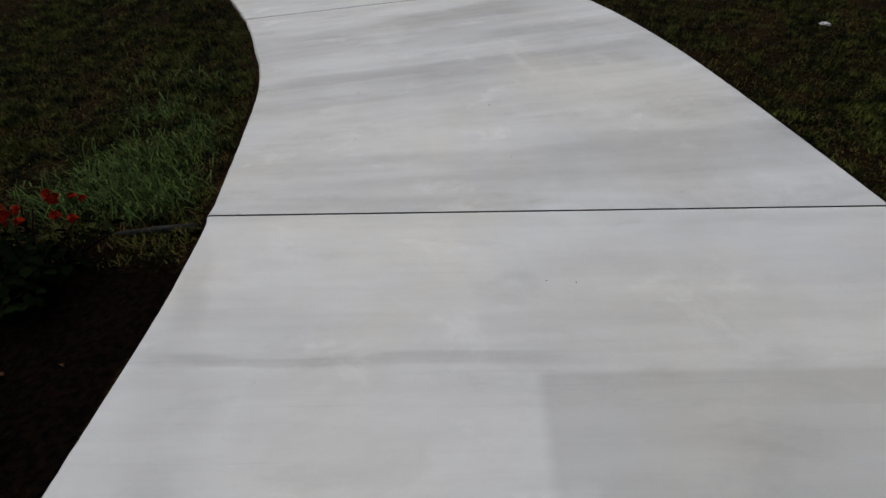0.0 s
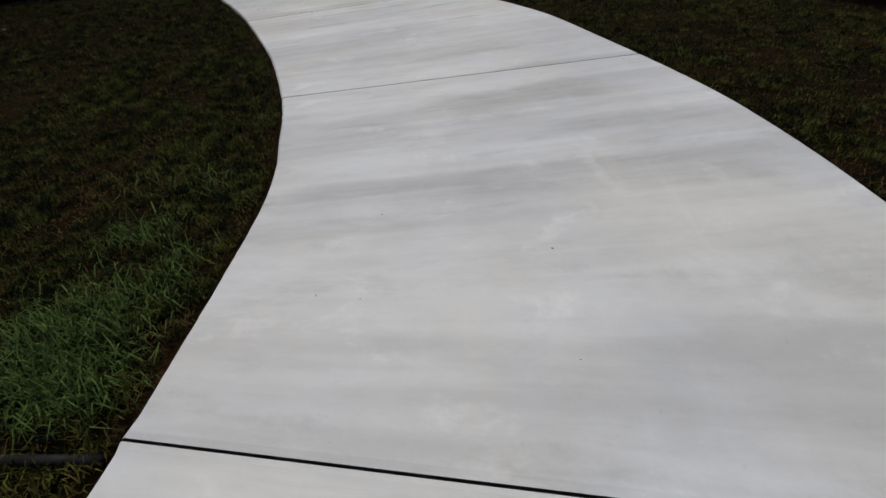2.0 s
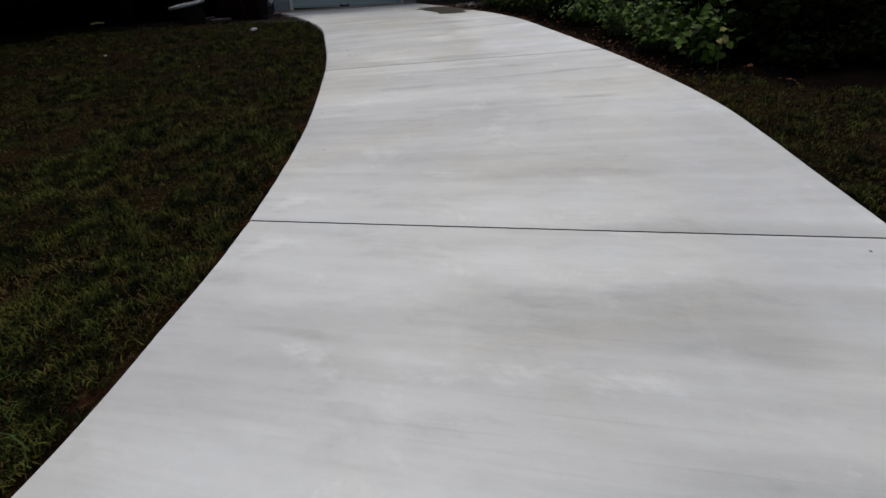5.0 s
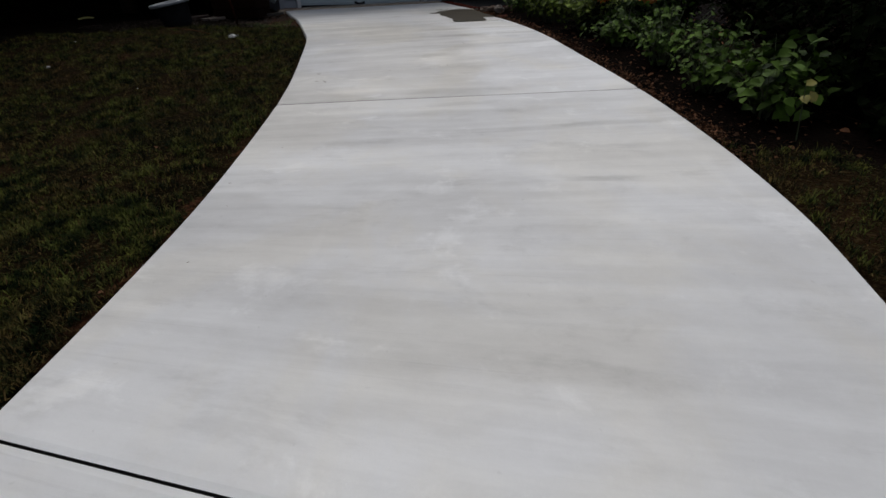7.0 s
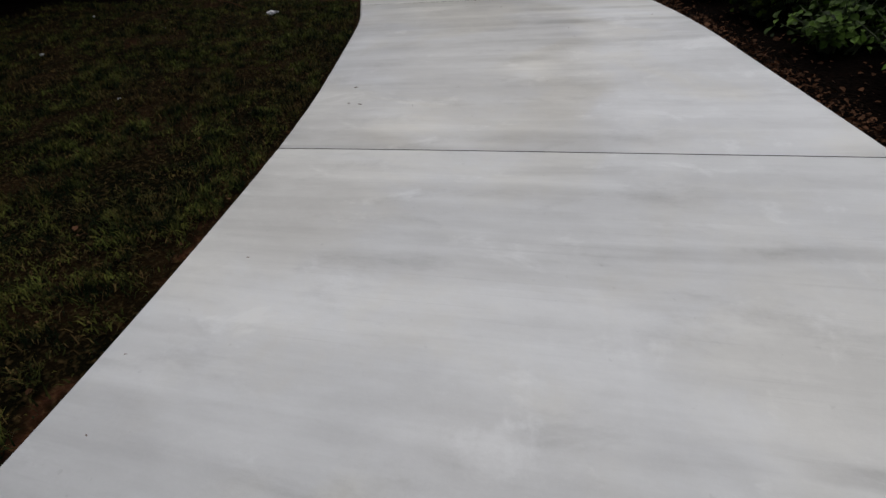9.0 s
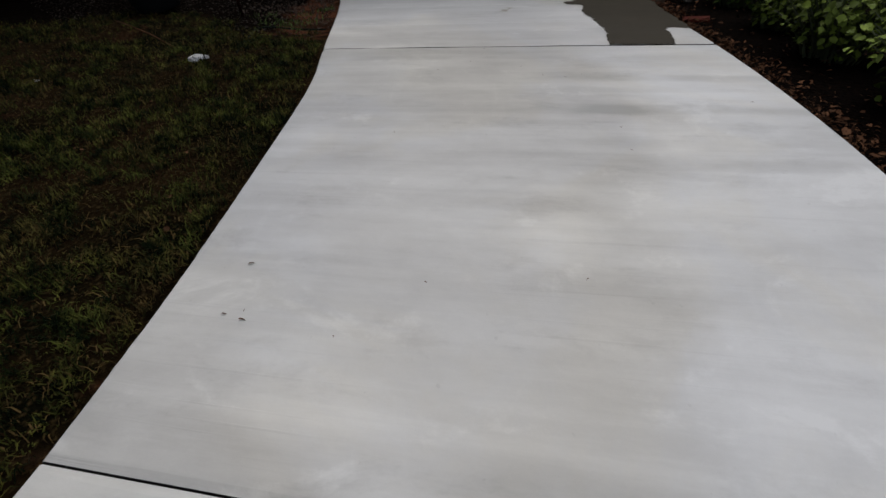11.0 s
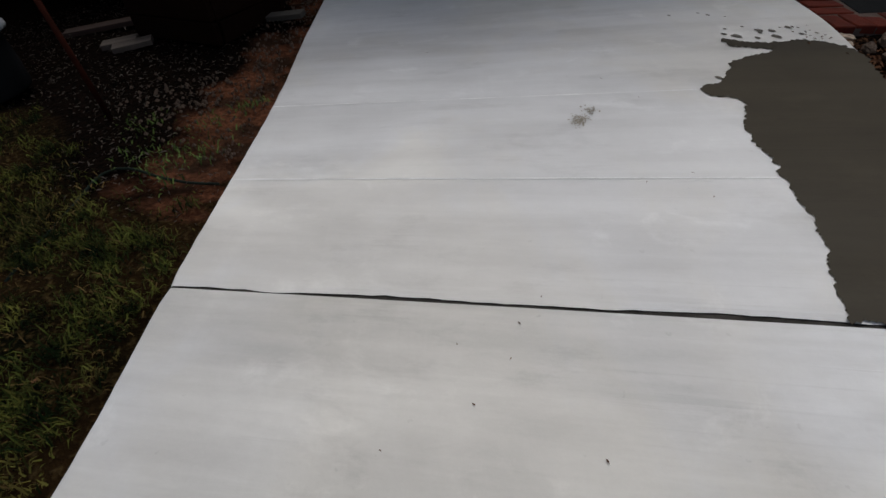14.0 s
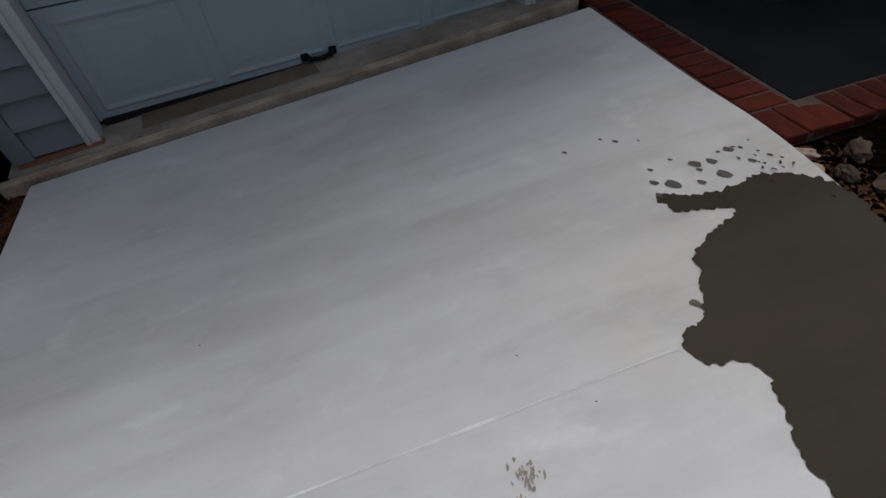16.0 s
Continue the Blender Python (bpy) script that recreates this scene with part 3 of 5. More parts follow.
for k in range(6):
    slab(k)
for k in range(1, 6):
    # dark filler lying low in each joint
    (ax, ay), (bx, by) = JOINTS[k]
    verts, faces = [], []
    d = np.array((bx - ax, by - ay)) / math.hypot(bx - ax, by - ay)
    side = np.array((-d[1], d[0]))
    half = 0.022 if k == 5 else 0.013
    for i in range(31):
        p = np.array((ax, ay)) + (np.array((bx, by)) - (ax, ay)) * i / 30
        for s in (-half, half):
            q = p + side * s
            verts.append((q[0], q[1], gz(*q) - (0.009 if k == 5 else 0.018) - 0.003 * noise.noise(Vector((i * 0.9, s * 50, k)))))
    faces = [(2 * i, 2 * i + 1, 2 * i + 3, 2 * i + 2) for i in range(30)]
    mesh_object("joint", verts, faces, JOINT, driveway, "dark recessed joint")


# ---- ground ----
WAVES = np.random.default_rng(5).uniform(0, 2 * np.pi, (26, 2))


def uneven(x, y, scale):
    """Smooth patchiness from 0 to 1 over the garden, about 1/scale metres across."""
    total = 0
    for i, (turn, phase) in enumerate(WAVES):
        k = 3.2 * scale * (0.6 + 2.4 * i / len(WAVES))
        total = total + np.sin(k * (math.cos(turn) * x + math.sin(turn) * y) + phase)
    return 1 / (1 + np.exp(-total * 0.7))


BED_X = [0.30, 0.61, 1.03, 1.94, 2.7, 3.35, 3.9, 5.0, 8.0]
BED_Y = [7.00, 6.85, 7.15, 7.05, 7.7, 7.1, 6.05, 4.0, 0.0]
MULCH_X, MULCH_Y = [-12, -9, -7.5, -6.6, -5.7, -5.2, -4.5], [6.3, 6.6, 7.1, 7.9, 8.25, 8.5, 8.85]


def zones(x, y):
    """How far the ground is bed, leaf mulch or shade-black margin, and how far bare red clay (0 to 1)."""
    dl, dr = edge_distance(x, y)
    wob = 0.12 * np.sin(3.1 * x + 1.3 * y) + 0.08 * np.sin(7.3 * y - 4.1 * x)
    right = np.clip((y + wob - np.where(x < 0.3, -99, np.interp(x, BED_X, BED_Y))) / 0.15, 0, 1) * (dr > 0) * ((x > 0.3) | (y > 6.5))
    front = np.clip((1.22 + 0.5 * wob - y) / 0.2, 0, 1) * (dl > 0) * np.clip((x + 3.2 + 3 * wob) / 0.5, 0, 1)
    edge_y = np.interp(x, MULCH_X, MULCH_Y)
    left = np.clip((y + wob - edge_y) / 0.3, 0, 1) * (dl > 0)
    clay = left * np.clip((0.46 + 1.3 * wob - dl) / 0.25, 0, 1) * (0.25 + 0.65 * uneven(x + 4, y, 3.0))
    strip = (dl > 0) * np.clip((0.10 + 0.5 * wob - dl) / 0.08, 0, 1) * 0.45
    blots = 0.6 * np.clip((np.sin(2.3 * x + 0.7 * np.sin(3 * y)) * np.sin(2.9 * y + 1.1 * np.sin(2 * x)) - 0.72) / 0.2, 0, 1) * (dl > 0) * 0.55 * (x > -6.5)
    # near-black ground painted where the lawn falls into deep shade
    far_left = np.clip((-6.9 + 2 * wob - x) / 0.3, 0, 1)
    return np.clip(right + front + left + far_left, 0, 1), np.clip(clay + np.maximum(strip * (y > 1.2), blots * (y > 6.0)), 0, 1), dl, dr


def axis(lo, hi, step):
    far = np.array([400, 150, 60, 30, 15, 8, 4, 2])
    return np.r_[lo - far, np.arange(lo, hi + step / 2, step), hi + far[::-1]]


gx, gy = np.meshgrid(axis(-9.5, 6.0, 0.1), axis(-3.0, 15.0, 0.1))
bed, clay, dl, dr = zones(gx, gy)
inside = (dl < 0) & (dr < 0)
lumps = 0.012 * np.sin(5.1 * gx + 2 * np.sin(3 * gy)) * np.sin(4.7 * gy + np.sin(2.2 * gx)) + 0.006 * np.sin(17 * gx + 3 * gy) * np.sin(13 * gy)
gzv = ground_z(gx, gy) - 0.035 + lumps + 0.02 * np.clip((np.maximum(dl, dr) - 0.1) / 0.4, 0, 1) - 0.02 * bed
gzv = np.where(inside & (np.maximum(dl, dr) < -0.12), gzv - 0.1, gzv)
ny, nx = gx.shape
idx = np.arange(nx * ny).reshape(ny, nx)
quads = np.stack([idx[:-1, :-1], idx[:-1, 1:], idx[1:, 1:], idx[1:, :-1]], -1).reshape(-1, 4)
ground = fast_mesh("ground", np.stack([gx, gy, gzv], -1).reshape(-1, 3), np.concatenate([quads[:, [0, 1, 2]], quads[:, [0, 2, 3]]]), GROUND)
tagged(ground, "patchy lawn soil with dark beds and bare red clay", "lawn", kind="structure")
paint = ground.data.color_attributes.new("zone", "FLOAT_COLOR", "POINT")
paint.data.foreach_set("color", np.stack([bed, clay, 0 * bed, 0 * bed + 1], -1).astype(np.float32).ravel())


# ---- grass ----
def blades(name, x, y, length, width, lean, mat, lift=-0.02, seed=1):
    """Bent blades of grass standing at x, y."""
    r = np.random.default_rng(seed)
    n = len(x)
    z = ground_z(x, y) + lift
    turn = r.uniform(0, 2 * np.pi, n)
    out = np.stack([np.cos(turn), np.sin(turn), 0 * turn], -1)
    side = np.stack([-np.sin(turn), np.cos(turn), 0 * turn], -1)
    up = np.array([0, 0, 1.0])
    root = np.stack([x, y, z], -1)
    tilt = lean * r.uniform(0.3, 1.4, n)
    l, w = length[:, None], width[:, None]
    mid = root + l * 0.55 * (np.cos(tilt * 0.6)[:, None] * up + np.sin(tilt * 0.6)[:, None] * out)
    tip = mid + l * 0.5 * (np.cos(tilt * 1.6)[:, None] * up + np.sin(tilt * 1.6)[:, None] * out)
    verts = np.stack([root - side * w, root + side * w, mid - side * w * 0.8, mid + side * w * 0.8, tip], 1).reshape(-1, 3)
    k = (np.arange(n) * 5)[:, None]
    tris = np.concatenate([k + [0, 1, 3], k + [0, 3, 2], k + [2, 3, 4]])
    return fast_mesh(name, verts, tris, mat)


def lawn_points(count, x0, x1, y0, y1, seed):
    r = np.random.default_rng(seed)
    x, y = r.uniform(x0, x1, count), r.uniform(y0, y1, count)
    b, c, dl, dr = zones(x, y)
    d = np.maximum(dl, dr)
    tuft = uneven(x, y, 6.0) * (0.45 + 0.55 * uneven(x + 9, y, 1.6))
    keep = (d > 0.03) & (r.uniform(0, 1, count) < (1 - b) * (1 - 0.85 * c) * (0.22 + 0.78 * tuft))
    return x[keep], y[keep]


xs, ys = [], []
for spec in ((150000, -3.2, -0.8, 1.0, 5.0, 11), (120000, -5.6, -1.2, 4.5, 9.0, 12), (190000, -7.4, -2.4, 1.0, 8.5, 13), (120000, 0.4, 3.6, 1.5, 7.6, 14), (100000, 2.6, 6.0, -1.0, 7.0, 15), (30000, 1.6, 3.0, -1.0, 2.0, 16), (30000, -9.0, -5.0, -1.0, 3.0, 18)):
    a, b = lawn_points(*spec)
    xs.append(a)
    ys.append(b)
xs, ys = np.concatenate(xs), np.concatenate(ys)
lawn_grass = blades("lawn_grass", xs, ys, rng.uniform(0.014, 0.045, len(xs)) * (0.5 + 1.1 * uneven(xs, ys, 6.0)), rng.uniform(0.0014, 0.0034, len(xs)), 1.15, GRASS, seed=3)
tagged(lawn_grass, "short thin lawn grass, patchy and dull olive green", "grass", kind="stuff")

# denser tufts, each fanning out from its own crown
cr = np.random.default_rng(23)
crown = cr.permutation(len(xs))[:9000]
crown = crown[uneven(xs[crown], ys[crown], 2.2) > 0.35]
kx, ky = np.repeat(xs[crown], 20), np.repeat(ys[crown], 20)
kx, ky = kx + cr.normal(0, 0.022, len(kx)), ky + cr.normal(0, 0.022, len(ky))
ok = np.maximum(*edge_distance(kx, ky)) > 0.02
kx, ky = kx[ok], ky[ok]
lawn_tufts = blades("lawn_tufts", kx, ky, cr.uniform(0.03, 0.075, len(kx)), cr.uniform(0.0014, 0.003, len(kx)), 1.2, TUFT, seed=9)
tagged(lawn_tufts, "thicker green tufts standing out of the patchy lawn", "grass", kind="stuff")

straw = np.random.default_rng(17).permutation(len(xs))[:42000]
sx0, sy0 = xs[straw] + 0.004, ys[straw] + 0.003
dry_grass = blades("dry_grass", sx0, sy0, rng.uniform(0.02, 0.06, len(sx0)), rng.uniform(0.0012, 0.0028, len(sx0)), 1.5, STRAW, seed=8)
tagged(dry_grass, "dead straw-brown blades lying among the lawn grass", "grass", kind="stuff")

tx, ty = [], []
for cx, cy, sx, sy, count in ((-1.30, 1.62, 0.14, 0.14, 600), (-1.16, 1.42, 0.10, 0.08, 330), (-1.42, 2.22, 0.10, 0.08, 110), (-1.12, 1.95, 0.06, 0.10, 90), (-1.50, 1.42, 0.12, 0.08, 220), 
                              (-1.40, 2.72, 0.2, 0.1, 60)):
    tx.append(rng.normal(cx, sx, int(count * 1.7)))
    ty.append(rng.normal(cy, sy, int(count * 1.7)))
tx, ty = np.concatenate(tx), np.concatenate(ty)
ok = edge_distance(tx, ty)[0] > 0.06
tx, ty = tx[ok], ty[ok]
tall_grass = blades("tall_grass", tx, ty, rng.uniform(0.07, 0.17, len(tx)), rng.uniform(0.0016, 0.0034, len(tx)), 1.45, TALL_GRASS, seed=5)
tagged(tall_grass, "unmown clump of long green grass beside the drive", "grass", kind="stuff")

wx, wy = [], []
for cx, cy, sx, sy, count in ((-5.08, 8.97, 0.05, 0.06, 60), (-5.16, 8.86, 0.06, 0.05, 50), (-5.31, 9.10, 0.06, 0.07, 50), (-5.32, 9.30, 0.03, 0.05, 50), (-5.22, 8.72, 0.10, 0.06, 60), (-5.5, 8.85, 0.10, 0.08, 50), (-5.0, 8.78, 0.08, 0.05, 40)):
    wx.append(rng.normal(cx, sx, count))
    wy.append(rng.normal(cy, sy, count))
wx, wy = np.concatenate(wx), np.concatenate(wy)
ok = edge_distance(wx, wy)[0] > 0.04
wx, wy = wx[ok], wy[ok]
weeds = blades("clay_weeds", wx, wy, rng.uniform(0.015, 0.05, len(wx)), rng.uniform(0.002, 0.004, len(wx)), 1.2, TALL_GRASS, seed=6)
tagged(weeds, "sparse green weeds creeping over the bare clay", "weeds", kind="stuff")


# ---- leaves and shrubs ----
def leaves(name, at, facing, size, mat, parent=None, seed=1, round_tip=0.6, wide=1.0):
    """Folded oval leaves at points, each turned to its facing and drooping a little."""
    r = np.random.default_rng(seed)
    n = len(at)
    f = facing / np.linalg.norm(facing, axis=1, keepdims=True)
    rand = r.normal(size=(n, 3))
    u = np.cross(f, rand)
    u /= np.linalg.norm(u, axis=1, keepdims=True)
    w = np.cross(f, u)
    s = size[:, None]
    fold = 0.10
    shape = [(0, 0, 0), (0.30, 0.34, fold), (0.70, 0.36 * round_tip + 0.1, fold * 0.8), (1.0, 0, -0.14), (0.70, -0.36 * round_tip - 0.1, fold * 0.8), (0.30, -0.34, fold), (0.5, 0, -0.02)]
    verts = np.stack([at + s * (a * u + b * wide * w + c * f) for a, b, c in shape], 1).reshape(-1, 3)
    k = (np.arange(n) * 7)[:, None]
    tris = np.concatenate([k + t for t in ([0, 6, 1], [1, 6, 2], [2, 6, 3], [3, 6, 4], [4, 6, 5], [5, 6, 0])])
    return fast_mesh(name, verts, tris, mat, parent)


def shrub(x, y, spread, height, stems, per_stem, leaf, mat, label, category="shrub", seed=1, name="shrub", low=0.3, group=""):
    r = np.random.default_rng(seed)
    z = gz(x, y) - 0.05
    thing = empty(name, x, y, z)
    at, face, verts, faces = [], [], [], []
    for i in range(stems):
        turn, reach = r.uniform(0, 2 * np.pi), spread * math.sqrt(r.uniform(0.03, 1.0))
        tall = height * (1 - 0.45 * (reach / spread) ** 2) * r.uniform(0.65, 1.05)
        end = np.array([reach * math.cos(turn), reach * math.sin(turn), tall])
        start = np.array([0.25 * end[0], 0.25 * end[1], 0]) + r.normal(0, 0.02, 3) * (1, 1, 0)
        bend = np.array([*(0.45 * end[:2]), 0.62 * tall])
        curve = [start * (1 - t) ** 2 + 2 * bend * t * (1 - t) + end * t * t for t in np.linspace(0, 1, 5)]
        v, f = tube([Vector(c) for c in curve], [0.008, 0.007, 0.006, 0.004, 0.002], 4)
        faces += [tuple(q + len(verts) for q in g) for g in f]
        verts += v
        t = r.uniform(low, 1.0, per_stem)[:, None]
        p = start * (1 - t) ** 2 + 2 * bend * t * (1 - t) + end * t * t
        off = r.normal(0, 1, (per_stem, 3)) * (leaf * 0.8, leaf * 0.8, leaf * 0.5)
        at.append(p + off)
        face.append(np.stack([0.5 * np.cos(turn) + r.normal(0, 0.35, per_stem), 0.5 * np.sin(turn) + r.normal(0, 0.35, per_stem), r.uniform(0.5, 1.1, per_stem)], -1))
    mesh_object("branching", verts, faces, BLACK_TIMBER if mat is LEAF_DARK else STEM, thing)
    at, face = np.concatenate(at), np.concatenate(face)
    at[:, 2] = np.maximum(at[:, 2], 0.04)
    leaves("foliage", at, face, leaf * r.uniform(0.55, 1.15, len(at)), mat, thing, seed)
    return tagged(thing, label, category, group)


def tree(x, y, height, spread, seed, label="tall dark evergreen tree added to shade the garden"):
    r = np.random.default_rng(seed)
    thing = empty("evergreen_tree", x, y, gz(x, y) - 0.1)
    v, f = tube([(0, 0, 0), (0.04, 0.02, height * 0.4), (0, 0.05, height * 0.97)], [0.14, 0.10, 0.02], 9)
    mesh_object("trunk", v, f, DARK_TIMBER, thing, smooth=True)
    at, face = [], []
    for i in range(70):
        t = r.uniform(0.06, 0.97)
        reach = spread * (1.05 - t) ** 0.7 * r.uniform(0.55, 1.1)
        a = r.uniform(0, 2 * np.pi)
        root = np.array([0, 0, t * height])
        end = root + np.array([reach * math.cos(a), reach * math.sin(a), -0.12 * reach + 0.15])
        w, g = tube([Vector(root), Vector((root + end) / 2 + (0, 0, 0.08)), Vector(end)], [0.03, 0.02, 0.006], 4)
        mesh_object("limb", w, g, DARK_TIMBER, thing)
        count = int(45 + 60 * reach)
        k = r.uniform(0.15, 1.05, count)[:, None]
        p = root * (1 - k) + end * k + r.normal(0, 0.13, (count, 3))
        at.append(p)
        face.append(np.stack([math.cos(a) * 0.5 + r.normal(0, 0.5, count), math.sin(a) * 0.5 + r.normal(0, 0.5, count), r.uniform(0.2, 1, count)], -1))
    at, face = np.concatenate(at), np.concatenate(face)
    at[:, 2] = np.maximum(at[:, 2], 0.05)
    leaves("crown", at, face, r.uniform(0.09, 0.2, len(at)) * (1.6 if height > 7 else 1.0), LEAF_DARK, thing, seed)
    return tagged(thing, label, "tree", "trees round the garden")


def hedge(ax, ay, bx, by, height, depth, seed):
    """A clipped evergreen hedge: a lumpy woody core under a thick skin of leaves."""
    r = np.random.default_rng(seed)
    length = math.hypot(bx - ax, by - ay)
    d, side = np.array([(bx - ax) / length, (by - ay) / length]), np.array([-(by - ay) / length, (bx - ax) / length])
    thing = empty("hedge", ax, ay, gz(ax, ay) - 0.1)
    n, ring = int(length / 0.25), 9
    verts, faces = [], []
    for i in range(n + 1):
        c = np.array([ax, ay]) + d * length * i / n
        for k in range(ring):
            a = math.pi * k / (ring - 1)
            bulge = 0.9 + 0.25 * noise.noise(Vector((i * 0.5, k * 0.7, seed)))
            p = c + side * depth * 0.5 * math.cos(a) * bulge
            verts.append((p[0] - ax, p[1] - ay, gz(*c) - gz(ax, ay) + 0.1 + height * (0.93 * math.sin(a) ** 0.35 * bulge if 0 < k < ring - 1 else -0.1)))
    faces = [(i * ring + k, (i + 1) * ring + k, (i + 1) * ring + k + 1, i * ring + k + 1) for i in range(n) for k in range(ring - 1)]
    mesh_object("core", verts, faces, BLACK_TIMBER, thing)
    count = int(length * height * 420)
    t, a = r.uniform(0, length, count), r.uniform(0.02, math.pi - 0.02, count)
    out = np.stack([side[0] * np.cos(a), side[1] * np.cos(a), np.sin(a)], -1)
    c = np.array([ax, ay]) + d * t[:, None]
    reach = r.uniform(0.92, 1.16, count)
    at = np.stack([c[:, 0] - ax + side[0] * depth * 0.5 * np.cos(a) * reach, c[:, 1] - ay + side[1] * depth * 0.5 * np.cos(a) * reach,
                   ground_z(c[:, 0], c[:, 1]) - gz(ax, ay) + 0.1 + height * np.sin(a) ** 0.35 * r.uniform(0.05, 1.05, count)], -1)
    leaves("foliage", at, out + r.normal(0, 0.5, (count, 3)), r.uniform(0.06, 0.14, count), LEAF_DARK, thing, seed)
    return tagged(thing, "near-black evergreen hedge added to close the garden", "hedge", "hedges round the garden")


# hedges added to fill gaps in the background with near black
hedge(-10.4, -1.0, -9.9, 13.0, 2.6, 1.0, 401)
hedge(1.2, 13.4, 7.6, 9.2, 2.2, 1.0, 402)
hedge(7.6, 9.0, 8.3, 0.0, 2.2, 1.0, 403)
# trees, mostly out of view, added to shade the lawn and garage side
for i, (tx0, ty0, th, ts) in enumerate(((-9.3, 5.0, 12.0, 2.6), (-9.6, 7.2, 12.0, 2.6), (-9.4, 9.4, 7.5, 1.9), (-9.3, 11.4, 6.5, 1.6), (-9.4, 2.6, 12.0, 2.6), (-8.8, 0.2, 11.0, 2.4), (9.2, 5.2, 4.5, 1.7), (8.8, 8.6, 4.5, 1.7),
                                        (6.0, 12.0, 4.0, 1.6), (3.0, 14.2, 4.0, 1.6))):
    tree(tx0, ty0, th, ts, 300 + i)


# right-hand bed
shrub(0.72, 7.86, 0.38, 0.54, 34, 10, 0.10, LEAF, "broad-leaved green mallow shrub at the bed's corner", seed=21)
shrub(0.30, 8.30, 0.42, 0.56, 38, 13, 0.065, LEAF, "leafy light green shrub beside the drive", seed=22)
shrub(-0.14, 8.94, 0.46, 0.58, 42, 15, 0.06, LEAF, "leafy green shrub in the bed along the drive", seed=23)
shrub(-0.62, 9.42, 0.38, 0.44, 44, 15, 0.062, LEAF, "leafy green shrub in the bed along the drive", seed=24)
shrub(-1.14, 10.12, 0.50, 0.72, 70, 20, 0.060, LEAF_LIGHT, "bright green broad-leaved shrub over the drive's edge", seed=25, low=0.2)
shrub(-1.76, 10.78, 0.50, 0.72, 70, 20, 0.060, LEAF_LIGHT, "tall leafy green shrub crowding the drive's edge", seed=26, low=0.2)
shrub(-2.22, 11.40, 0.46, 0.66, 62, 20, 0.052, LEAF_LIGHT, "leafy green shrub in the bed along the drive", seed=28, low=0.2)
shrub(-2.72, 11.98, 0.42, 0.5, 46, 16, 0.055, LEAF, "low green shrub beside the brick-edged patio", seed=27)
shrub(-0.75, 10.7, 0.6, 0.95, 64, 22, 0.065, LEAF, "tall leafy shrub at the back of the bed", seed=29, low=0.15)
from mathutils.geometry import delaunay_2d_cdt


# ---- garage ----
GX, GY = -6.517, 10.838
EX = Vector((0.528, 0.849, 0)).normalized()
EN = Vector((EX.y, -EX.x, 0))
GARAGE_Z = 1.50
# local frame of the wall: x along it, y into the building, z up
WALL = Matrix(((EX.x, -EN.x, 0, GX), (EX.y, -EN.y, 0, GY), (0, 0, 1, GARAGE_Z), (0, 0, 0, 1)))
DOOR_W, DOOR_H, WALL_H = 2.46, 2.13, 2.65
X0, X1 = -0.40, DOOR_W + 0.42

garage = empty("garage", 0, 0, 0)
garage.matrix_basis = WALL
tagged(garage, "garage with grey lap siding and white trim", "garage")


def in_garage(name, lo, hi, mat, bevel=0.0, label="", parent=None):
    return boxed(name, lo, hi, mat, parent or garage, None, bevel, label)


def lap_siding(x0, x1, z0, z1, lap=0.128, depth=0.10):
    """One wall panel of lapped boards, each leaning out at its foot."""
    wall = in_garage("wall", (x0, 0.022, z0 - 0.3), (x1, depth + 0.02, z1), SIDING)
    z, i = z0, 0
    while z < z1 - 0.01:
        top = min(z + lap, z1)
        verts = [(x0, -0.018, z), (x1, -0.018, z), (x1, 0.012, top), (x0, 0.012, top), (x0, 0.021, z), (x1, 0.021, z), (x1, 0.021, top), (x0, 0.021, top)]
        faces = [(0, 1, 2, 3), (5, 4, 7, 6), (4, 5, 1, 0), (3, 2, 6, 7), (4, 0, 3, 7), (1, 5, 6, 2)]
        mesh_object("siding_board", verts, faces, SIDING, wall)
        z, i = top, i + 1
    return wall


lap_siding(X0 + 0.09, -0.085, 0.02, WALL_H)
lap_siding(DOOR_W + 0.075, X1 - 0.09, 0.02, WALL_H)
lap_siding(-0.075, DOOR_W + 0.075, DOOR_H + 0.10, WALL_H)
for a, b in ((X0, X0 + 0.088), (X1 - 0.088, X1)):
    in_garage("corner_board", (a, -0.022, -0.02), (b, 0.12, WALL_H), SIDING, 0.004)
# door casing: a flat board with a raised outer bead
for a, b, c in ((-0.083, -0.018, -0.083), (DOOR_W + 0.004, DOOR_W + 0.073, DOOR_W + 0.049)):
    casing = in_garage("door_casing", (a, -0.030, 0.0), (b, 0.13, DOOR_H + 0.08), WHITE_PAINT, 0.004)
    in_garage("casing_bead", (c, -0.042, 0.0), (c + 0.024, -0.031, DOOR_H + 0.08), WHITE_PAINT, 0.004, parent=casing)
in_garage("head_casing", (-0.002, -0.030, DOOR_H + 0.005), (DOOR_W + 0.002, 0.13, DOOR_H + 0.08), WHITE_PAINT, 0.004)
# side and back walls, roof: unseen, the front eave sized to shade the door
in_garage("side_wall", (X0, 0.125, -0.5), (X0 + 0.12, 6.0, WALL_H), SIDING)
in_garage("side_wall", (X1 - 0.12, 0.125, -0.5), (X1, 6.0, WALL_H), SIDING)
in_garage("back_wall", (X0 + 0.125, 5.88, -0.5), (X1 - 0.125, 6.0, WALL_H), SIDING)
ridge = 1.3
mid = (X0 + X1) / 2
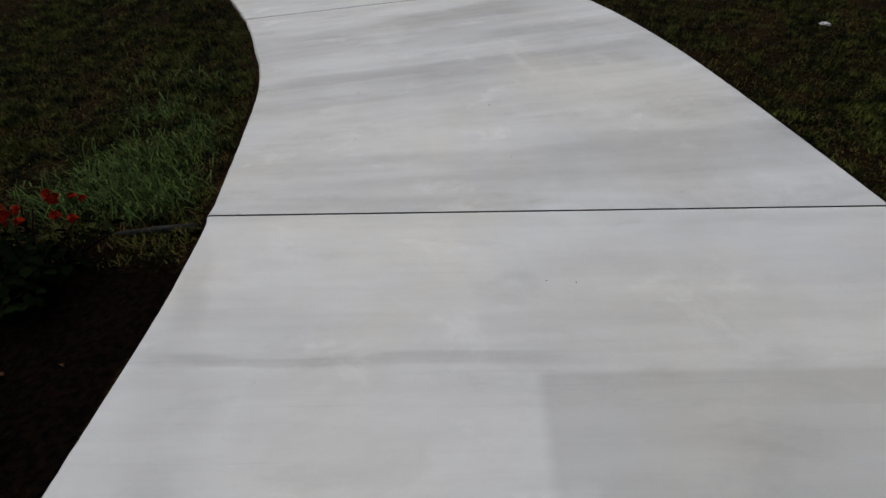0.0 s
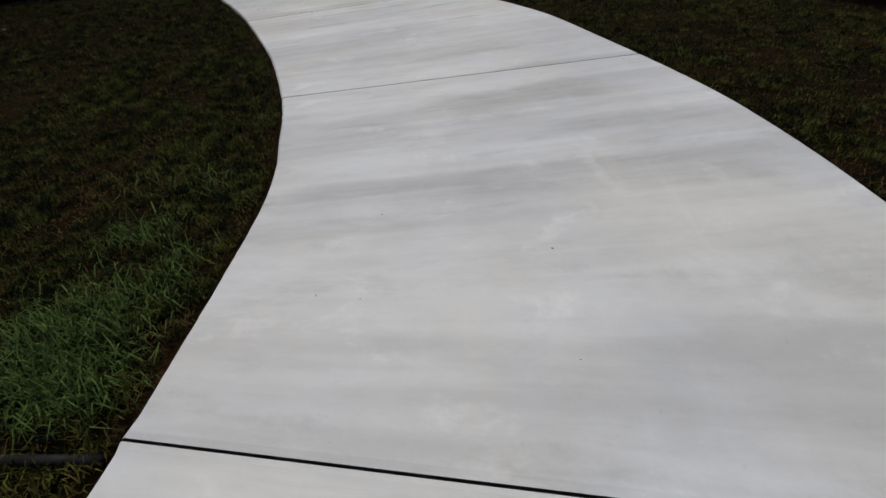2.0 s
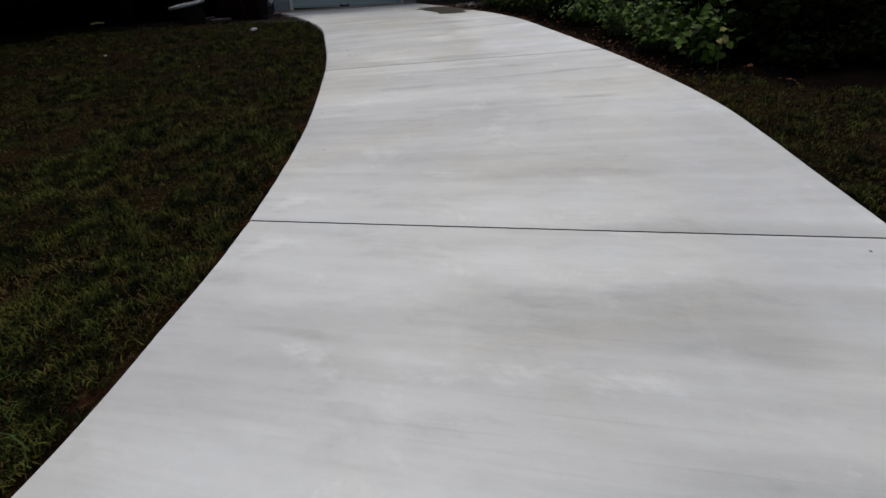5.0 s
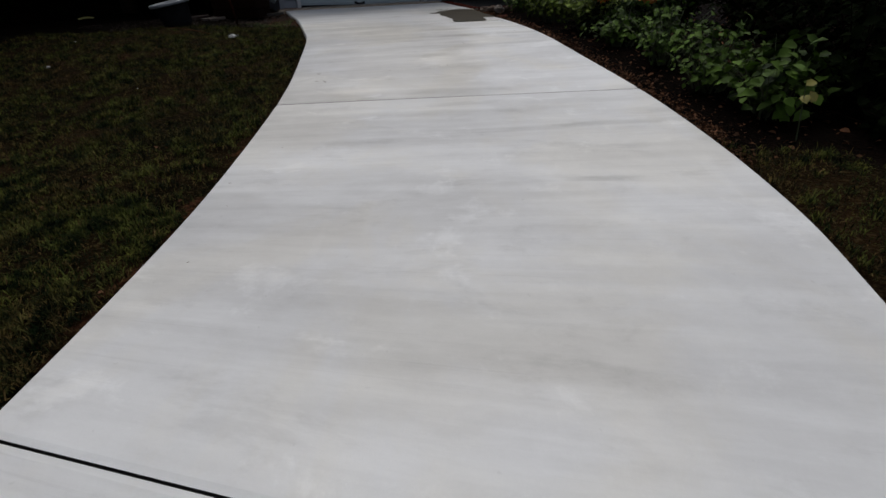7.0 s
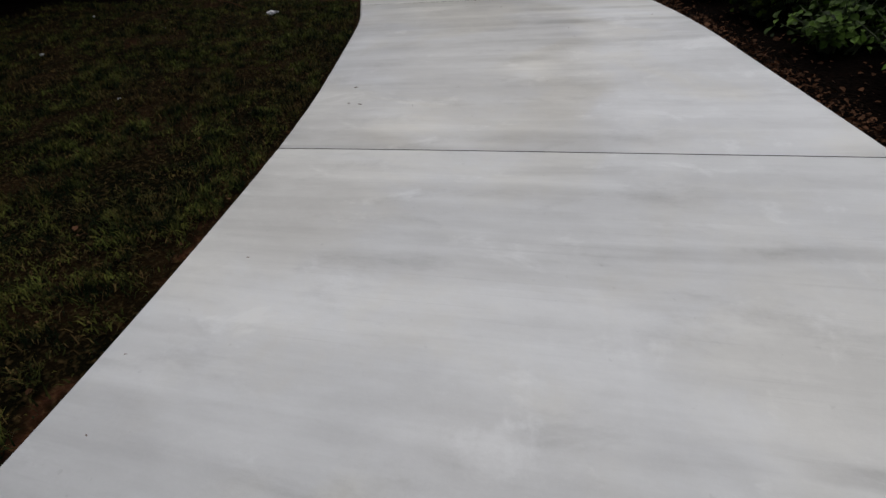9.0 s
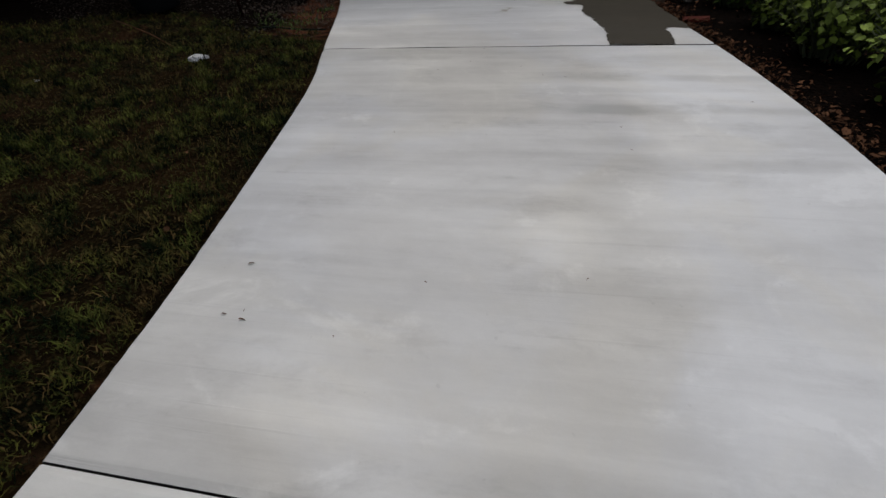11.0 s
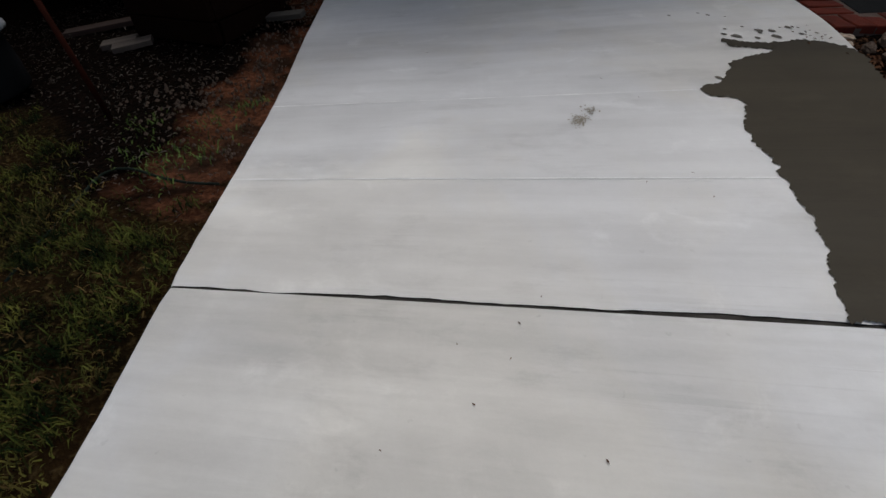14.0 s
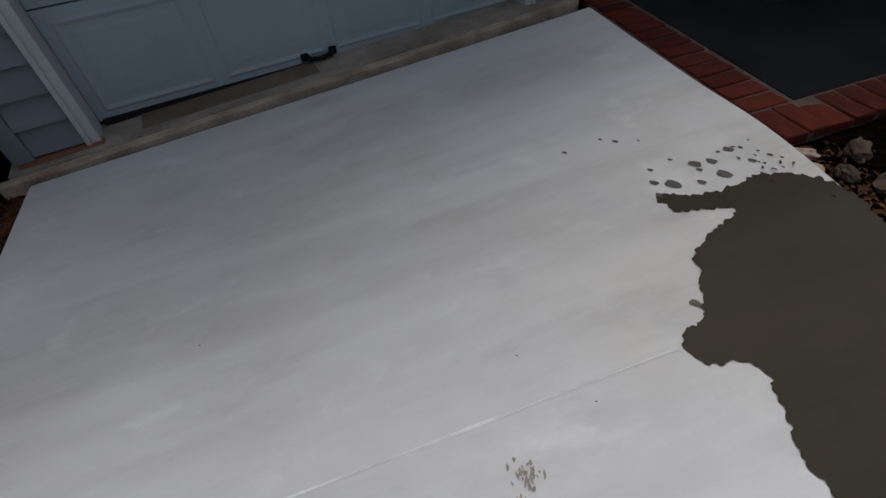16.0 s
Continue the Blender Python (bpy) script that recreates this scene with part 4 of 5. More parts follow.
roof_verts = [(X0 - 0.3, -0.4, WALL_H - 0.1), (mid, -0.4, WALL_H + ridge), (X1 + 0.3, -0.4, WALL_H - 0.1), (X0 - 0.3, 6.3, WALL_H - 0.1), (mid, 6.3, WALL_H + ridge), (X1 + 0.3, 6.3, WALL_H - 0.1)]
roof_verts += [(x, y, z + 0.12) for x, y, z in roof_verts]
mesh_object("roof", roof_verts, [(1, 0, 3, 4), (2, 1, 4, 5), (6, 7, 10, 9), (7, 8, 11, 10), (0, 1, 7, 6), (1, 2, 8, 7), (4, 3, 9, 10), (5, 4, 10, 11), (3, 0, 6, 9), (2, 5, 11, 8)], SHINGLE, garage)
mesh_object("gable", [(X0, 0.03, WALL_H), (X1, 0.03, WALL_H), (mid, 0.03, WALL_H + ridge - 0.02), (X0, 0.1, WALL_H), (X1, 0.1, WALL_H), (mid, 0.1, WALL_H + ridge - 0.02)],
            [(0, 1, 2), (4, 3, 5), (0, 3, 4, 1), (1, 4, 5, 2), (2, 5, 3, 0)], SIDING, garage)


# sectional door, four rows of four raised panels
def garage_door():
    door = empty("garage_door", 0, 0, 0)
    door.matrix_basis = WALL @ pose(0, 0, 0.012)
    rows, cols = 4, 4
    h = (DOOR_H - 0.025) / rows
    for r in range(rows):
        z0 = 0.03 + r * h
        section = boxed("section", (-0.016, 0.122, z0), (DOOR_W - 0.004, 0.16, z0 + h - 0.006), DOOR_PAINT, door, None, 0.003)
        for c in range(cols):
            w = DOOR_W / cols
            x0, x1 = c * w + 0.035, (c + 1) * w - 0.035
            bm = bmesh.new()
            lo, hi = z0 + 0.040, z0 + h - 0.055
            ring = []
            for inset, y in ((0.0, 0.1218), (0.006, 0.1165), (0.014, 0.1155), (0.030, 0.1212), (0.050, 0.1212), (0.075, 0.1185)):
                ring.append(((x0 + inset, y, lo + inset), (x1 - inset, y, lo + inset), (x1 - inset, y, hi - inset), (x0 + inset, y, hi - inset)))
            vs = [[bm.verts.new(p) for p in q] for q in ring]
            for a, b in zip(vs[:-1], vs[1:]):
                for i in range(4):
                    bm.faces.new((a[i], a[(i + 1) % 4], b[(i + 1) % 4], b[i]))
            bm.faces.new(vs[-1])
            part("panel", bm, DOOR_PAINT, section)
    boxed("bottom_seal", (0.004, 0.112, -0.02), (DOOR_W - 0.004, 0.121, 0.042), RUBBER, door)
    # lift handle low on the middle of the door: two flared feet and a grip
    handle = empty("handle", 1.15, 0.118, 0.062)
    handle.parent = door
    v, f = tube([(-0.075, -0.004, 0.012), (-0.055, -0.03, 0.0), (0, -0.036, -0.004), (0.055, -0.03, 0.0), (0.075, -0.004, 0.012)], [0.016, 0.014, 0.012, 0.014, 0.016], 8)
    mesh_object("grip", v, f, BLACK_METAL, handle, smooth=True)
    for s in (-1, 1):
        boxed("foot", (s * 0.082 - 0.022, -0.012, -0.012), (s * 0.082 + 0.022, 0.002, 0.032), BLACK_METAL, handle, None, 0.005)
    latch = empty("latch", 1.17, 0.118, 0.66)
    latch.parent = door
    boxed("plate", (-0.03, -0.004, -0.03), (0.03, 0.003, 0.03), BLACK_METAL, latch, None, 0.002)
    boxed("lever", (-0.055, -0.035, -0.009), (0.055, -0.02, 0.009), BLACK_METAL, latch, None, 0.004)
    boxed("spindle", (-0.009, -0.0195, -0.009), (0.009, -0.0045, 0.009), BLACK_METAL, latch, None, 0.002)
    return tagged(door, "pale blue sectional garage door, shut, with raised panels", "garage door")


garage_door()

# threshold: a stained concrete ledge in front of the door, with a chipped front lip
threshold = tagged(new("threshold"), "stained tan concrete threshold below the garage door", "threshold", kind="structure")


def ledge(name, x0, x1, y0, y1, rise, mat, seed, ragged=0.0, parent=threshold):
    """A strip of the sill in the garage's frame; its front lip wanders by ragged metres."""
    verts, faces, n = [], [], 44
    for i in range(n + 1):
        x = x0 + (x1 - x0) * i / n
        f = y0 + ragged * noise.noise(Vector((x * 3.1, seed, 0))) + ragged * 0.4 * noise.noise(Vector((x * 11, seed, 3)))
        for y, drop in ((f, -0.10), (f, -0.004), (f + 0.006, 0), (y1, 0), (y1, -0.10)):
            p = WALL @ Vector((x, y, 0))
            verts.append((p.x, p.y, gz(p.x, p.y) + rise + drop))
    for i in range(n):
        for k in range(4):
            a = i * 5 + k
            faces.append((a, a + 5, a + 6, a + 1))
    faces += [(0, 1, 2, 3, 4), tuple(n * 5 + k for k in (4, 3, 2, 1, 0))]
    return mesh_object(name, verts, faces, mat, parent)


ledge("sill", X0 - 0.02, X1 - 0.1, -0.105, 0.16, 0.016, SILL_STONE, 2.0, 0.02)
ledge("worn_patch", 0.17, 1.10, -0.045, 0.118, 0.020, SILL_DARK, 5.0, 0.004)
ledge("rust_stain", X0 + 0.02, -0.005, -0.065, -0.008, 0.020, CLAY_EDGE, 7.0, 0.006)
ledge("lip", X0 - 0.06, X1 - 0.1, -0.160, -0.108, 0.009, LIP_STONE, 9.0, 0.035)

# downspout on the garage's corner, kicked out at its foot
v, f = tube([(X0 - 0.055, 0.03, 2.55), (X0 - 0.055, 0.03, 0.36), (X0 - 0.055, 0.02, 0.29), (X0 - 0.085, -0.03, 0.235), (X0 - 0.16, -0.13, 0.16), (X0 - 0.19, -0.17, 0.13)], 0.052, 4)
downspout = empty("downspout", 0, 0, 0)
downspout.matrix_basis = WALL @ pose(0.06, -0.01, 0)
mesh_object("pipe", v, f, GALV, downspout)
for z in (0.42, 1.6):
    boxed("strap", (X0 - 0.115, -0.012, z), (X0 + 0.0, -0.008, z + 0.025), GALV, downspout)
tagged(downspout, "pale metal downspout with kicked-out foot at the garage corner", "downspout")

# dark lapped wall of the house, to the right of the garage and set back
house = empty("house_wall", 0, 0, 0)
house.matrix_basis = WALL
boxed("wall", (X1 + 0.01, 0.62, -0.5), (X1 + 5.2, 0.80, 2.65), DARK_TIMBER, house)
for i in range(18):
    z = 0.02 + 0.146 * i
    a, b = X1 + 0.01, X1 + 5.2
    mesh_object("board", [(a, 0.580, z), (b, 0.580, z), (b, 0.606, z + 0.144), (a, 0.606, z + 0.144), (a, 0.618, z), (b, 0.618, z), (b, 0.618, z + 0.144), (a, 0.618, z + 0.144)],
                [(0, 1, 2, 3), (5, 4, 7, 6), (4, 5, 1, 0), (3, 2, 6, 7), (4, 0, 3, 7), (1, 5, 6, 2)], HOUSE_BOARD, house)
# unseen roof on posts, added to darken the patio
boxed("shade_roof", (X1 + 0.5, -1.6, 2.42), (X1 + 5.2, 0.80, 2.6), SHINGLE, house)
for px0 in (X1 + 2.6, X1 + 4.9):
    boxed("porch_post", (px0, -1.15, -0.3), (px0 + 0.1, -1.05, 2.418), DARK_TIMBER, house, None, 0.006)
tagged(house, "dark brown lapped timber house wall behind the patio", "wall")

# ---- brick-edged patio ----
CX, CY = -3.69, 12.0
A1, A2 = Vector((-0.72, 0.694, 0)).normalized(), Vector((0.664, 0.748, 0)).normalized()
patio = tagged(new("patio"), "dark grey concrete patio edged with red brick headers", "patio", kind="structure")


def brick_mesh():
    bm = box(bmesh.new(), (-0.103, -0.0515, -0.045), (0.103, 0.0515, 0.0), None, 0.0)
    bmesh.ops.bevel(bm, geom=list(bm.edges), offset=0.004, segments=1, affect="EDGES")
    me = bpy.data.meshes.new("brick")
    bm.to_mesh(me)
    bm.free()
    me.materials.append(BRICK)
    return me


def strip(name, p, a, b, length, width, mat, rise, steps=24):
    """A ground-following slab from the corner p along a (length) and b (width)."""
    verts, faces = [], []
    for i in range(steps + 1):
        for w, dz in ((0, -0.08), (0, 0), (width, 0), (width, -0.08)):
            q = Vector((p[0], p[1], 0)) + a * (length * i / steps) + b * w
            verts.append((q.x, q.y, gz(q.x, q.y) + rise + dz))
    for i in range(steps):
        for k in range(3):
            faces.append((i * 4 + k, i * 4 + k + 1, i * 4 + k + 5, i * 4 + k + 4))
    faces += [(3, 2, 1, 0), tuple(steps * 4 + k for k in range(4))]
    return mesh_object(name, verts, faces, mat, patio)


strip("mortar_bed", (CX - A2.x * 0.03, CY - A2.y * 0.03), A1, A2, 1.6, 0.246, MORTAR, -0.004)
strip("mortar_bed", (CX + A2.x * 0.216 - A1.x * 0.0, CY + A2.y * 0.216), A2, A1, 3.0, 0.212, MORTAR, -0.004)
strip("paving", (CX + A1.x * 0.214 + A2.x * 0.220, CY + A1.y * 0.214 + A2.y * 0.220), A2, A1, 3.0, 1.9, SLATE, -0.002, 30)
BRICK_ME = brick_mesh()


def lay(p, along):
    ob = new("brick", BRICK_ME)
    ob.parent = patio
    q = p + Vector((rng.normal(0, 0.0015), rng.normal(0, 0.0015), 0))
    z = gz(q.x, q.y) + 0.004 + rng.normal(0, 0.0012)
    ob.matrix_basis = Matrix.Translation((q.x, q.y, z)) @ Matrix.Rotation(math.atan2(along.y, along.x) + rng.normal(0, 0.008), 4, "Z") @ pose(0, 0, 0, rng.normal(0, 0.4), rng.normal(0, 0.4), 0)


for i in range(14):
    lay(Vector((CX, CY, 0)) + A1 * (0.265 + 0.110 * i) + A2 * 0.085, A2)
for i in range(28):
    lay(Vector((CX, CY, 0)) + A2 * (0.030 + 0.110 * i) + A1 * 0.100, A1)

# ---- wet patch and drops on the last slab ----
def inside_outline(x, y, outline):
    hit = np.zeros(np.shape(x), bool)
    for (ax, ay), (bx, by) in zip(outline, outline[1:] + outline[:1]):
        cross = (ay > y) != (by > y)
        hit ^= cross & (x < (bx - ax) * (y - ay) / (by - ay + 1e-12) + ax)
    return hit


def wet_shape(name, outline, rise, mat, jag=0.0, seed=0, cell=0.02):
    """A thin film of water with a ragged rim, following the slab: a fine net whose rim is drawn onto the outline."""
    pts = []
    for i, p in enumerate(outline):
        q = outline[(i + 1) % len(outline)]
        d = math.dist(p, q)
        count = max(1, int(d / 0.008)) if jag else 3
        for t in range(count):
            x, y = p[0] + (q[0] - p[0]) * t / count, p[1] + (q[1] - p[1]) * t / count
            w = jag * (noise.noise(Vector((x * 14, y * 14, seed))) + 0.8 * noise.noise(Vector((x * 45, y * 45, seed))) + 0.5 * noise.noise(Vector((x * 110, y * 110, seed))))
            nx, ny = (q[1] - p[1]) / d, -(q[0] - p[0]) / d
            pts.append((x + nx * w, y + ny * w))
    lo, hi = np.min(pts, 0), np.max(pts, 0)
    mx, my = np.meshgrid(np.arange(lo[0], hi[0], cell), np.arange(lo[1], hi[1], cell))
    keep = inside_outline(mx, my, pts)
    for other in (0.4, -0.4):
        keep &= inside_outline(mx + other * cell, my, pts) & inside_outline(mx, my + other * cell, pts)
    flat = [Vector(p) for p in pts] + [Vector(p) for p in zip(mx[keep], my[keep])]
    flat, _, faces, *_ = delaunay_2d_cdt(flat, [(i, (i + 1) % len(pts)) for i in range(len(pts))], [], 1, 1e-5)
    verts = [(p.x, p.y, gz(p.x, p.y) + rise) for p in flat]
    ob = mesh_object(name, verts, faces, mat)
    layer = ob.data.uv_layers.new(name="drive")
    for loop in ob.data.loops:
        x, y, _ = ob.data.vertices[loop.vertex_index].co
        layer.data[loop.index].uv = (x * 0.7 + y * 0.7, y * 0.7 - x * 0.7)
    return ob


wet = wet_shape("wet_patch", [(-2.930, 9.969), (-2.590, 10.280), (-2.72, 10.50), (-2.83, 10.66), (-2.66, 10.77), (-3.02, 11.16), (-3.52, 11.76), (-3.60, 11.79), (-3.77, 11.74), (-3.84, 11.62), (-3.95, 11.53), (-4.05, 11.47), (-4.06, 11.43),
                              (-3.99, 11.40), (-3.90, 11.46), (-3.82, 11.50), (-3.85, 11.40), (-3.90, 11.27), (-3.83, 11.02), (-3.87, 10.92), (-3.86, 10.87), (-3.80, 10.85), (-3.74, 10.90), (-3.66, 10.89), (-3.57, 10.69), (-3.42, 10.57), (-3.28, 10.43),
                              (-3.105, 10.262), (-3.025, 10.108)], 0.003, CONCRETE_WET, 0.018, 4.0, 0.05)
tagged(wet, "dark wet patch with a ragged rim on the concrete drive", "wet patch")
for x, y, r in ((-4.35, 11.72, 0.010), (-4.29, 11.73, 0.014), (-4.09, 11.53, 0.018), (-4.03, 11.55, 0.032), (-4.06, 11.47, 0.014), (-3.98, 11.70, 0.026), (-3.88, 11.68, 0.030), (-3.94, 11.60, 0.018), (-3.89, 11.84, 0.022),
                (-3.86, 11.04, 0.018), (-4.12, 11.60, 0.012), (-3.80, 11.80, 0.016), (-3.93, 11.74, 0.022), (-3.85, 11.87, 0.010), (-3.79, 11.87, 0.007), (-3.75, 11.86, 0.012), (-3.71, 11.86, 0.008), (-3.92, 11.81, 0.009),
                (-3.96, 11.67, 0.013), (-3.76, 11.80, 0.007), (-4.07, 11.69, 0.011), (-4.45, 11.58, 0.012), (-4.21, 11.77, 0.007), (-3.83, 11.93, 0.006)):
    r *= 0.72
    ring = [(x + r * 1.25 * math.cos(a) * (1 + 0.2 * math.sin(3 * a + x * 40)), y + r * math.sin(a) * (1 + 0.15 * math.cos(2 * a))) for a in np.linspace(0, 2 * np.pi, 15)[:-1]]
    tagged(wet_shape("water_drop", ring, 0.0035, CONCRETE_DAMP, 0.0, 0, 0.05), "dark water splash on the pale concrete", "water drop", "splashes by the wet patch")
# a smudged print of small dark dabs
verts, faces = [], []
for i in range(150):
    far = rng.normal(0.24, 0.11) if i < 108 else rng.normal(0.86, 0.06)
    x = -4.08 + rng.normal(0, 0.018) - 0.06 * (far - 0.35) * 0.6
    y = 10.295 + rng.normal(0, 0.014) + 0.17 * (far - 0.35)
    r, ln, turn = rng.uniform(0.0014, 0.0036), rng.uniform(1.4, 3.6), rng.normal(1.9, 0.5)
    b = len(verts)
    for a in np.linspace(0, 2 * np.pi, 8)[:-1]:
        p, q = r * ln * math.cos(a), r * math.sin(a) * (1 + 0.3 * math.sin(3 * a))
        verts.append((x + p * math.cos(turn) - q * math.sin(turn), y + p * math.sin(turn) + q * math.cos(turn), gz(x, y) + 0.003))
    faces.append(tuple(range(b, b + 7)))
print_mark = mesh_object("smudge", verts, faces, SMUDGE)
tagged(print_mark, "smudged brown footprint of small dabs on the drive", "smudge", kind="stuff")

# pale trowel ridges across the last slab
for t0, seed in ((0.19, 1.0), (0.39, 2.0)):
    (la, ra), (lb, rb) = JOINTS[5], JOINTS[6]
    l, _ = stretch_of(LEFT, la, lb, 101)
    r, _ = stretch_of(RIGHT, ra, rb, 101)
    verts, faces = [], []
    for i in range(41):
        u = 0.004 + 0.756 * i / 40
        c = l[int(t0 * 100)] * (1 - u) + r[int(t0 * 100)] * u
        w = 0.0036 + 0.0036 * noise.noise(Vector((u * 9, seed, 0)))
        for s, dz in ((-1, 0.0016), (0, 0.0017), (1, 0.0016)):
            q = c + np.array((-0.7, 0.72)) * w * s
            verts.append((q[0], q[1], gz(*q) + dz))
    faces = [(3 * i + k, 3 * i + 3 + k, 3 * i + 4 + k, 3 * i + 1 + k) for i in range(40) for k in range(2)]
    ridge_ob = mesh_object("trowel_ridge", verts, faces, LAITANCE, driveway, "faint raised trowel line")

# ---- left of the garage: tub, timber box, litter ----
tub = empty("planter_tub", -6.52, 8.22, gz(-6.52, 8.22) - 0.04)
tub.matrix_basis = pose(-6.46, 8.33, gz(-6.46, 8.33) - 0.02, 9, -8, 20) @ Matrix.Scale(0.68, 4)
prof = [(0.0, 0.0), (0.25, 0.0), (0.265, 0.02), (0.285, 0.13), (0.292, 0.15), (0.325, 0.37), (0.335, 0.40)]
rim = [(0.336, 0.408), (0.385, 0.400), (0.395, 0.412), (0.395, 0.445), (0.38, 0.458), (0.345, 0.455), (0.325, 0.43), (0.315, 0.31)]


def lathe(name, outline, mat, parent, sides=40, label="", cap=False):
    verts = [(r * math.cos(a), r * math.sin(a), z) for r, z in outline for a in np.linspace(0, 2 * np.pi, sides + 1)[:-1]]
    faces = [(i * sides + k, i * sides + (k + 1) % sides, (i + 1) * sides + (k + 1) % sides, (i + 1) * sides + k) for i in range(len(outline) - 1) for k in range(sides)]
    if cap:
        faces.append(tuple((len(outline) - 1) * sides + k for k in range(sides)))
    return mesh_object(name, verts, faces, mat, parent, label, smooth=True)


lathe("body", prof, POT, tub)
lathe("rim", rim, POT_RIM, tub, label="pale grey rolled rim")
lathe("soil", [(0.318, 0.31), (0.2, 0.325), (0.05, 0.33)], GROUND, tub, cap=True)
tagged(tub, "dark grey plastic planter tub with pale rolled rim, leaning", "planter")

bx_z = gz(-6.55, 9.62) - 0.03
timber_box = empty("timber_planter", -6.62, 9.60, bx_z, 28)
for i in range(4):
    for a, b in (((-0.34, -0.34), (0.34, -0.30)), ((-0.34, 0.30), (0.34, 0.34)), ((-0.34, -0.298), (-0.30, 0.298)), ((0.30, -0.298), (0.34, 0.298))):
        boxed("board", (a[0], a[1], 0.13 * i), (b[0], b[1], 0.13 * i + 0.124), BLACK_TIMBER, timber_box, pose(rng.normal(0, 0.006), rng.normal(0, 0.006), 0, rng.normal(0, 0.6), 0, rng.normal(0, 0.8)), 0.005)
for a, b in (((-0.37, -0.37), (0.37, -0.28)), ((-0.37, 0.28), (0.37, 0.37)), ((-0.37, -0.278), (-0.28, 0.278)), ((0.28, -0.278), (0.37, 0.278))):
    boxed("cap_rail", (a[0], a[1], 0.522), (b[0], b[1], 0.55), BLACK_TIMBER, timber_box, None, 0.004)
boxed("soil", (-0.298, -0.298, 0.36), (0.298, 0.298, 0.48), GROUND, timber_box)
tagged(timber_box, "dark brown square timber planter box", "planter")

for x, y, turn, ln, mat in ((-6.60, 9.07, 70, 0.24, PALE_TIMBER), (-6.70, 9.02, 64, 0.22, PALE_TIMBER), (-6.30, 9.98, 40, 0.26, GREY_TIMBER), (-7.1, 9.0, 60, 0.5, DARK_TIMBER)):
    pz = gz(x, y)
    bm = box(bmesh.new(), (-ln / 2, -0.045, 0), (ln / 2, 0.045, 0.032), None, 0.003)
    me = bpy.data.meshes.new("plank")
    bm.to_mesh(me)
    bm.free()
    me.materials.append(mat)
    plank = new("plank", me)
    plank.matrix_basis = pose(x, y, pz - 0.02, 5, -6, turn)
    tagged(plank, "short offcut of weathered plank on the mulch", "plank", "loose plank offcuts")

v, f = tube([(-5.73, 8.73, gz(-5.73, 8.73) - 0.08), (-5.78, 8.72, gz(-5.78, 8.72) + 0.2), (-5.84, 8.705, gz(-5.84, 8.7) + 0.5)], 0.013, 8)
tagged(mesh_object("rusty_stake", v, f, RUST, smooth=True), "rusty red metal stake leaning in the mulch", "stake")

hose_pts = [(-4.81, 8.93), (-4.91, 8.84), (-5.04, 8.76), (-5.20, 8.68), (-5.24, 8.58), (-5.06, 8.41), (-4.92, 8.27), (-4.82, 8.18)]
curve = spline(hose_pts, 0.05)
v, f = tube([(x, y, gz(x, y) - 0.02) for x, y in curve], 0.006, 8)
tagged(mesh_object("garden_hose", v, f, HOSE, smooth=True), "dark green garden hose lying across lawn and clay", "hose")

# a bent dry stem on the lawn
v, f = tube([(-6.24, 7.88, gz(-6.24, 7.88) + 0.01), (-5.9, 7.87, gz(-5.9, 7.87) + 0.035), (-5.55, 7.91, gz(-5.55, 7.91) + 0.02), (-5.2, 7.94, gz(-5.2, 7.94) - 0.02)], [0.003, 0.004, 0.005, 0.006], 5)
tagged(mesh_object("dry_stalk", v, f, LEAF_DRY), "thin dry plant stalk lying on the lawn", "stalk")


# a split yellow lath lying behind the tub
v, f = tube([(-8.72, 8.14, gz(-8.72, 8.14) + 0.0), (-8.71, 8.26, gz(-8.71, 8.26) + 0.012), (-8.70, 8.37, gz(-8.70, 8.37) + 0.002)], [0.014, 0.018, 0.012], 6)
tagged(mesh_object("wooden_lath", v, f, LATH), "short yellow wooden lath lying in the shade", "lath")


# crumpled paper and small white scraps on the lawn
def scrap(x, y, size, mat, name, label, category, seed, group="", squash=0.35):
    bm = bmesh.new()
    bmesh.ops.create_icosphere(bm, subdivisions=3, radius=1.0)
    for w in bm.verts:
        k = 1 + 0.45 * noise.noise(w.co * 1.6 + Vector((seed, 0, 0))) + 0.25 * noise.noise(w.co * 4 + Vector((0, seed, 0)))
        w.co = Vector((w.co.x * size * k, w.co.y * size * 0.6 * k, w.co.z * size * squash * k))
    me = bpy.data.meshes.new(name)
    bm.to_mesh(me)
    bm.free()
    me.materials.append(mat)
    ob = new(name, me)
    ob.matrix_basis = pose(x, y, gz(x, y) + size * squash * 0.25 - 0.015, 0, 0, seed * 77)
    return tagged(ob, label, category, group)


scrap(-4.90, 7.945, 0.065, PAPER, "paper_scrap", "crumpled white paper lying on the lawn", "paper", 1.3)
for i, (x, y, s) in enumerate(((-4.116, 6.212, 0.022), (-5.583, 6.199, 0.026), (3.09, 3.17, 0.04), (-5.35, 7.1, 0.02), (-6.4, 6.9, 0.022))):
    scrap(x, y, s, PAPER, "paper_bit", "small white scrap of paper on the lawn", "paper", 2.0 + i, "scraps on the lawn")

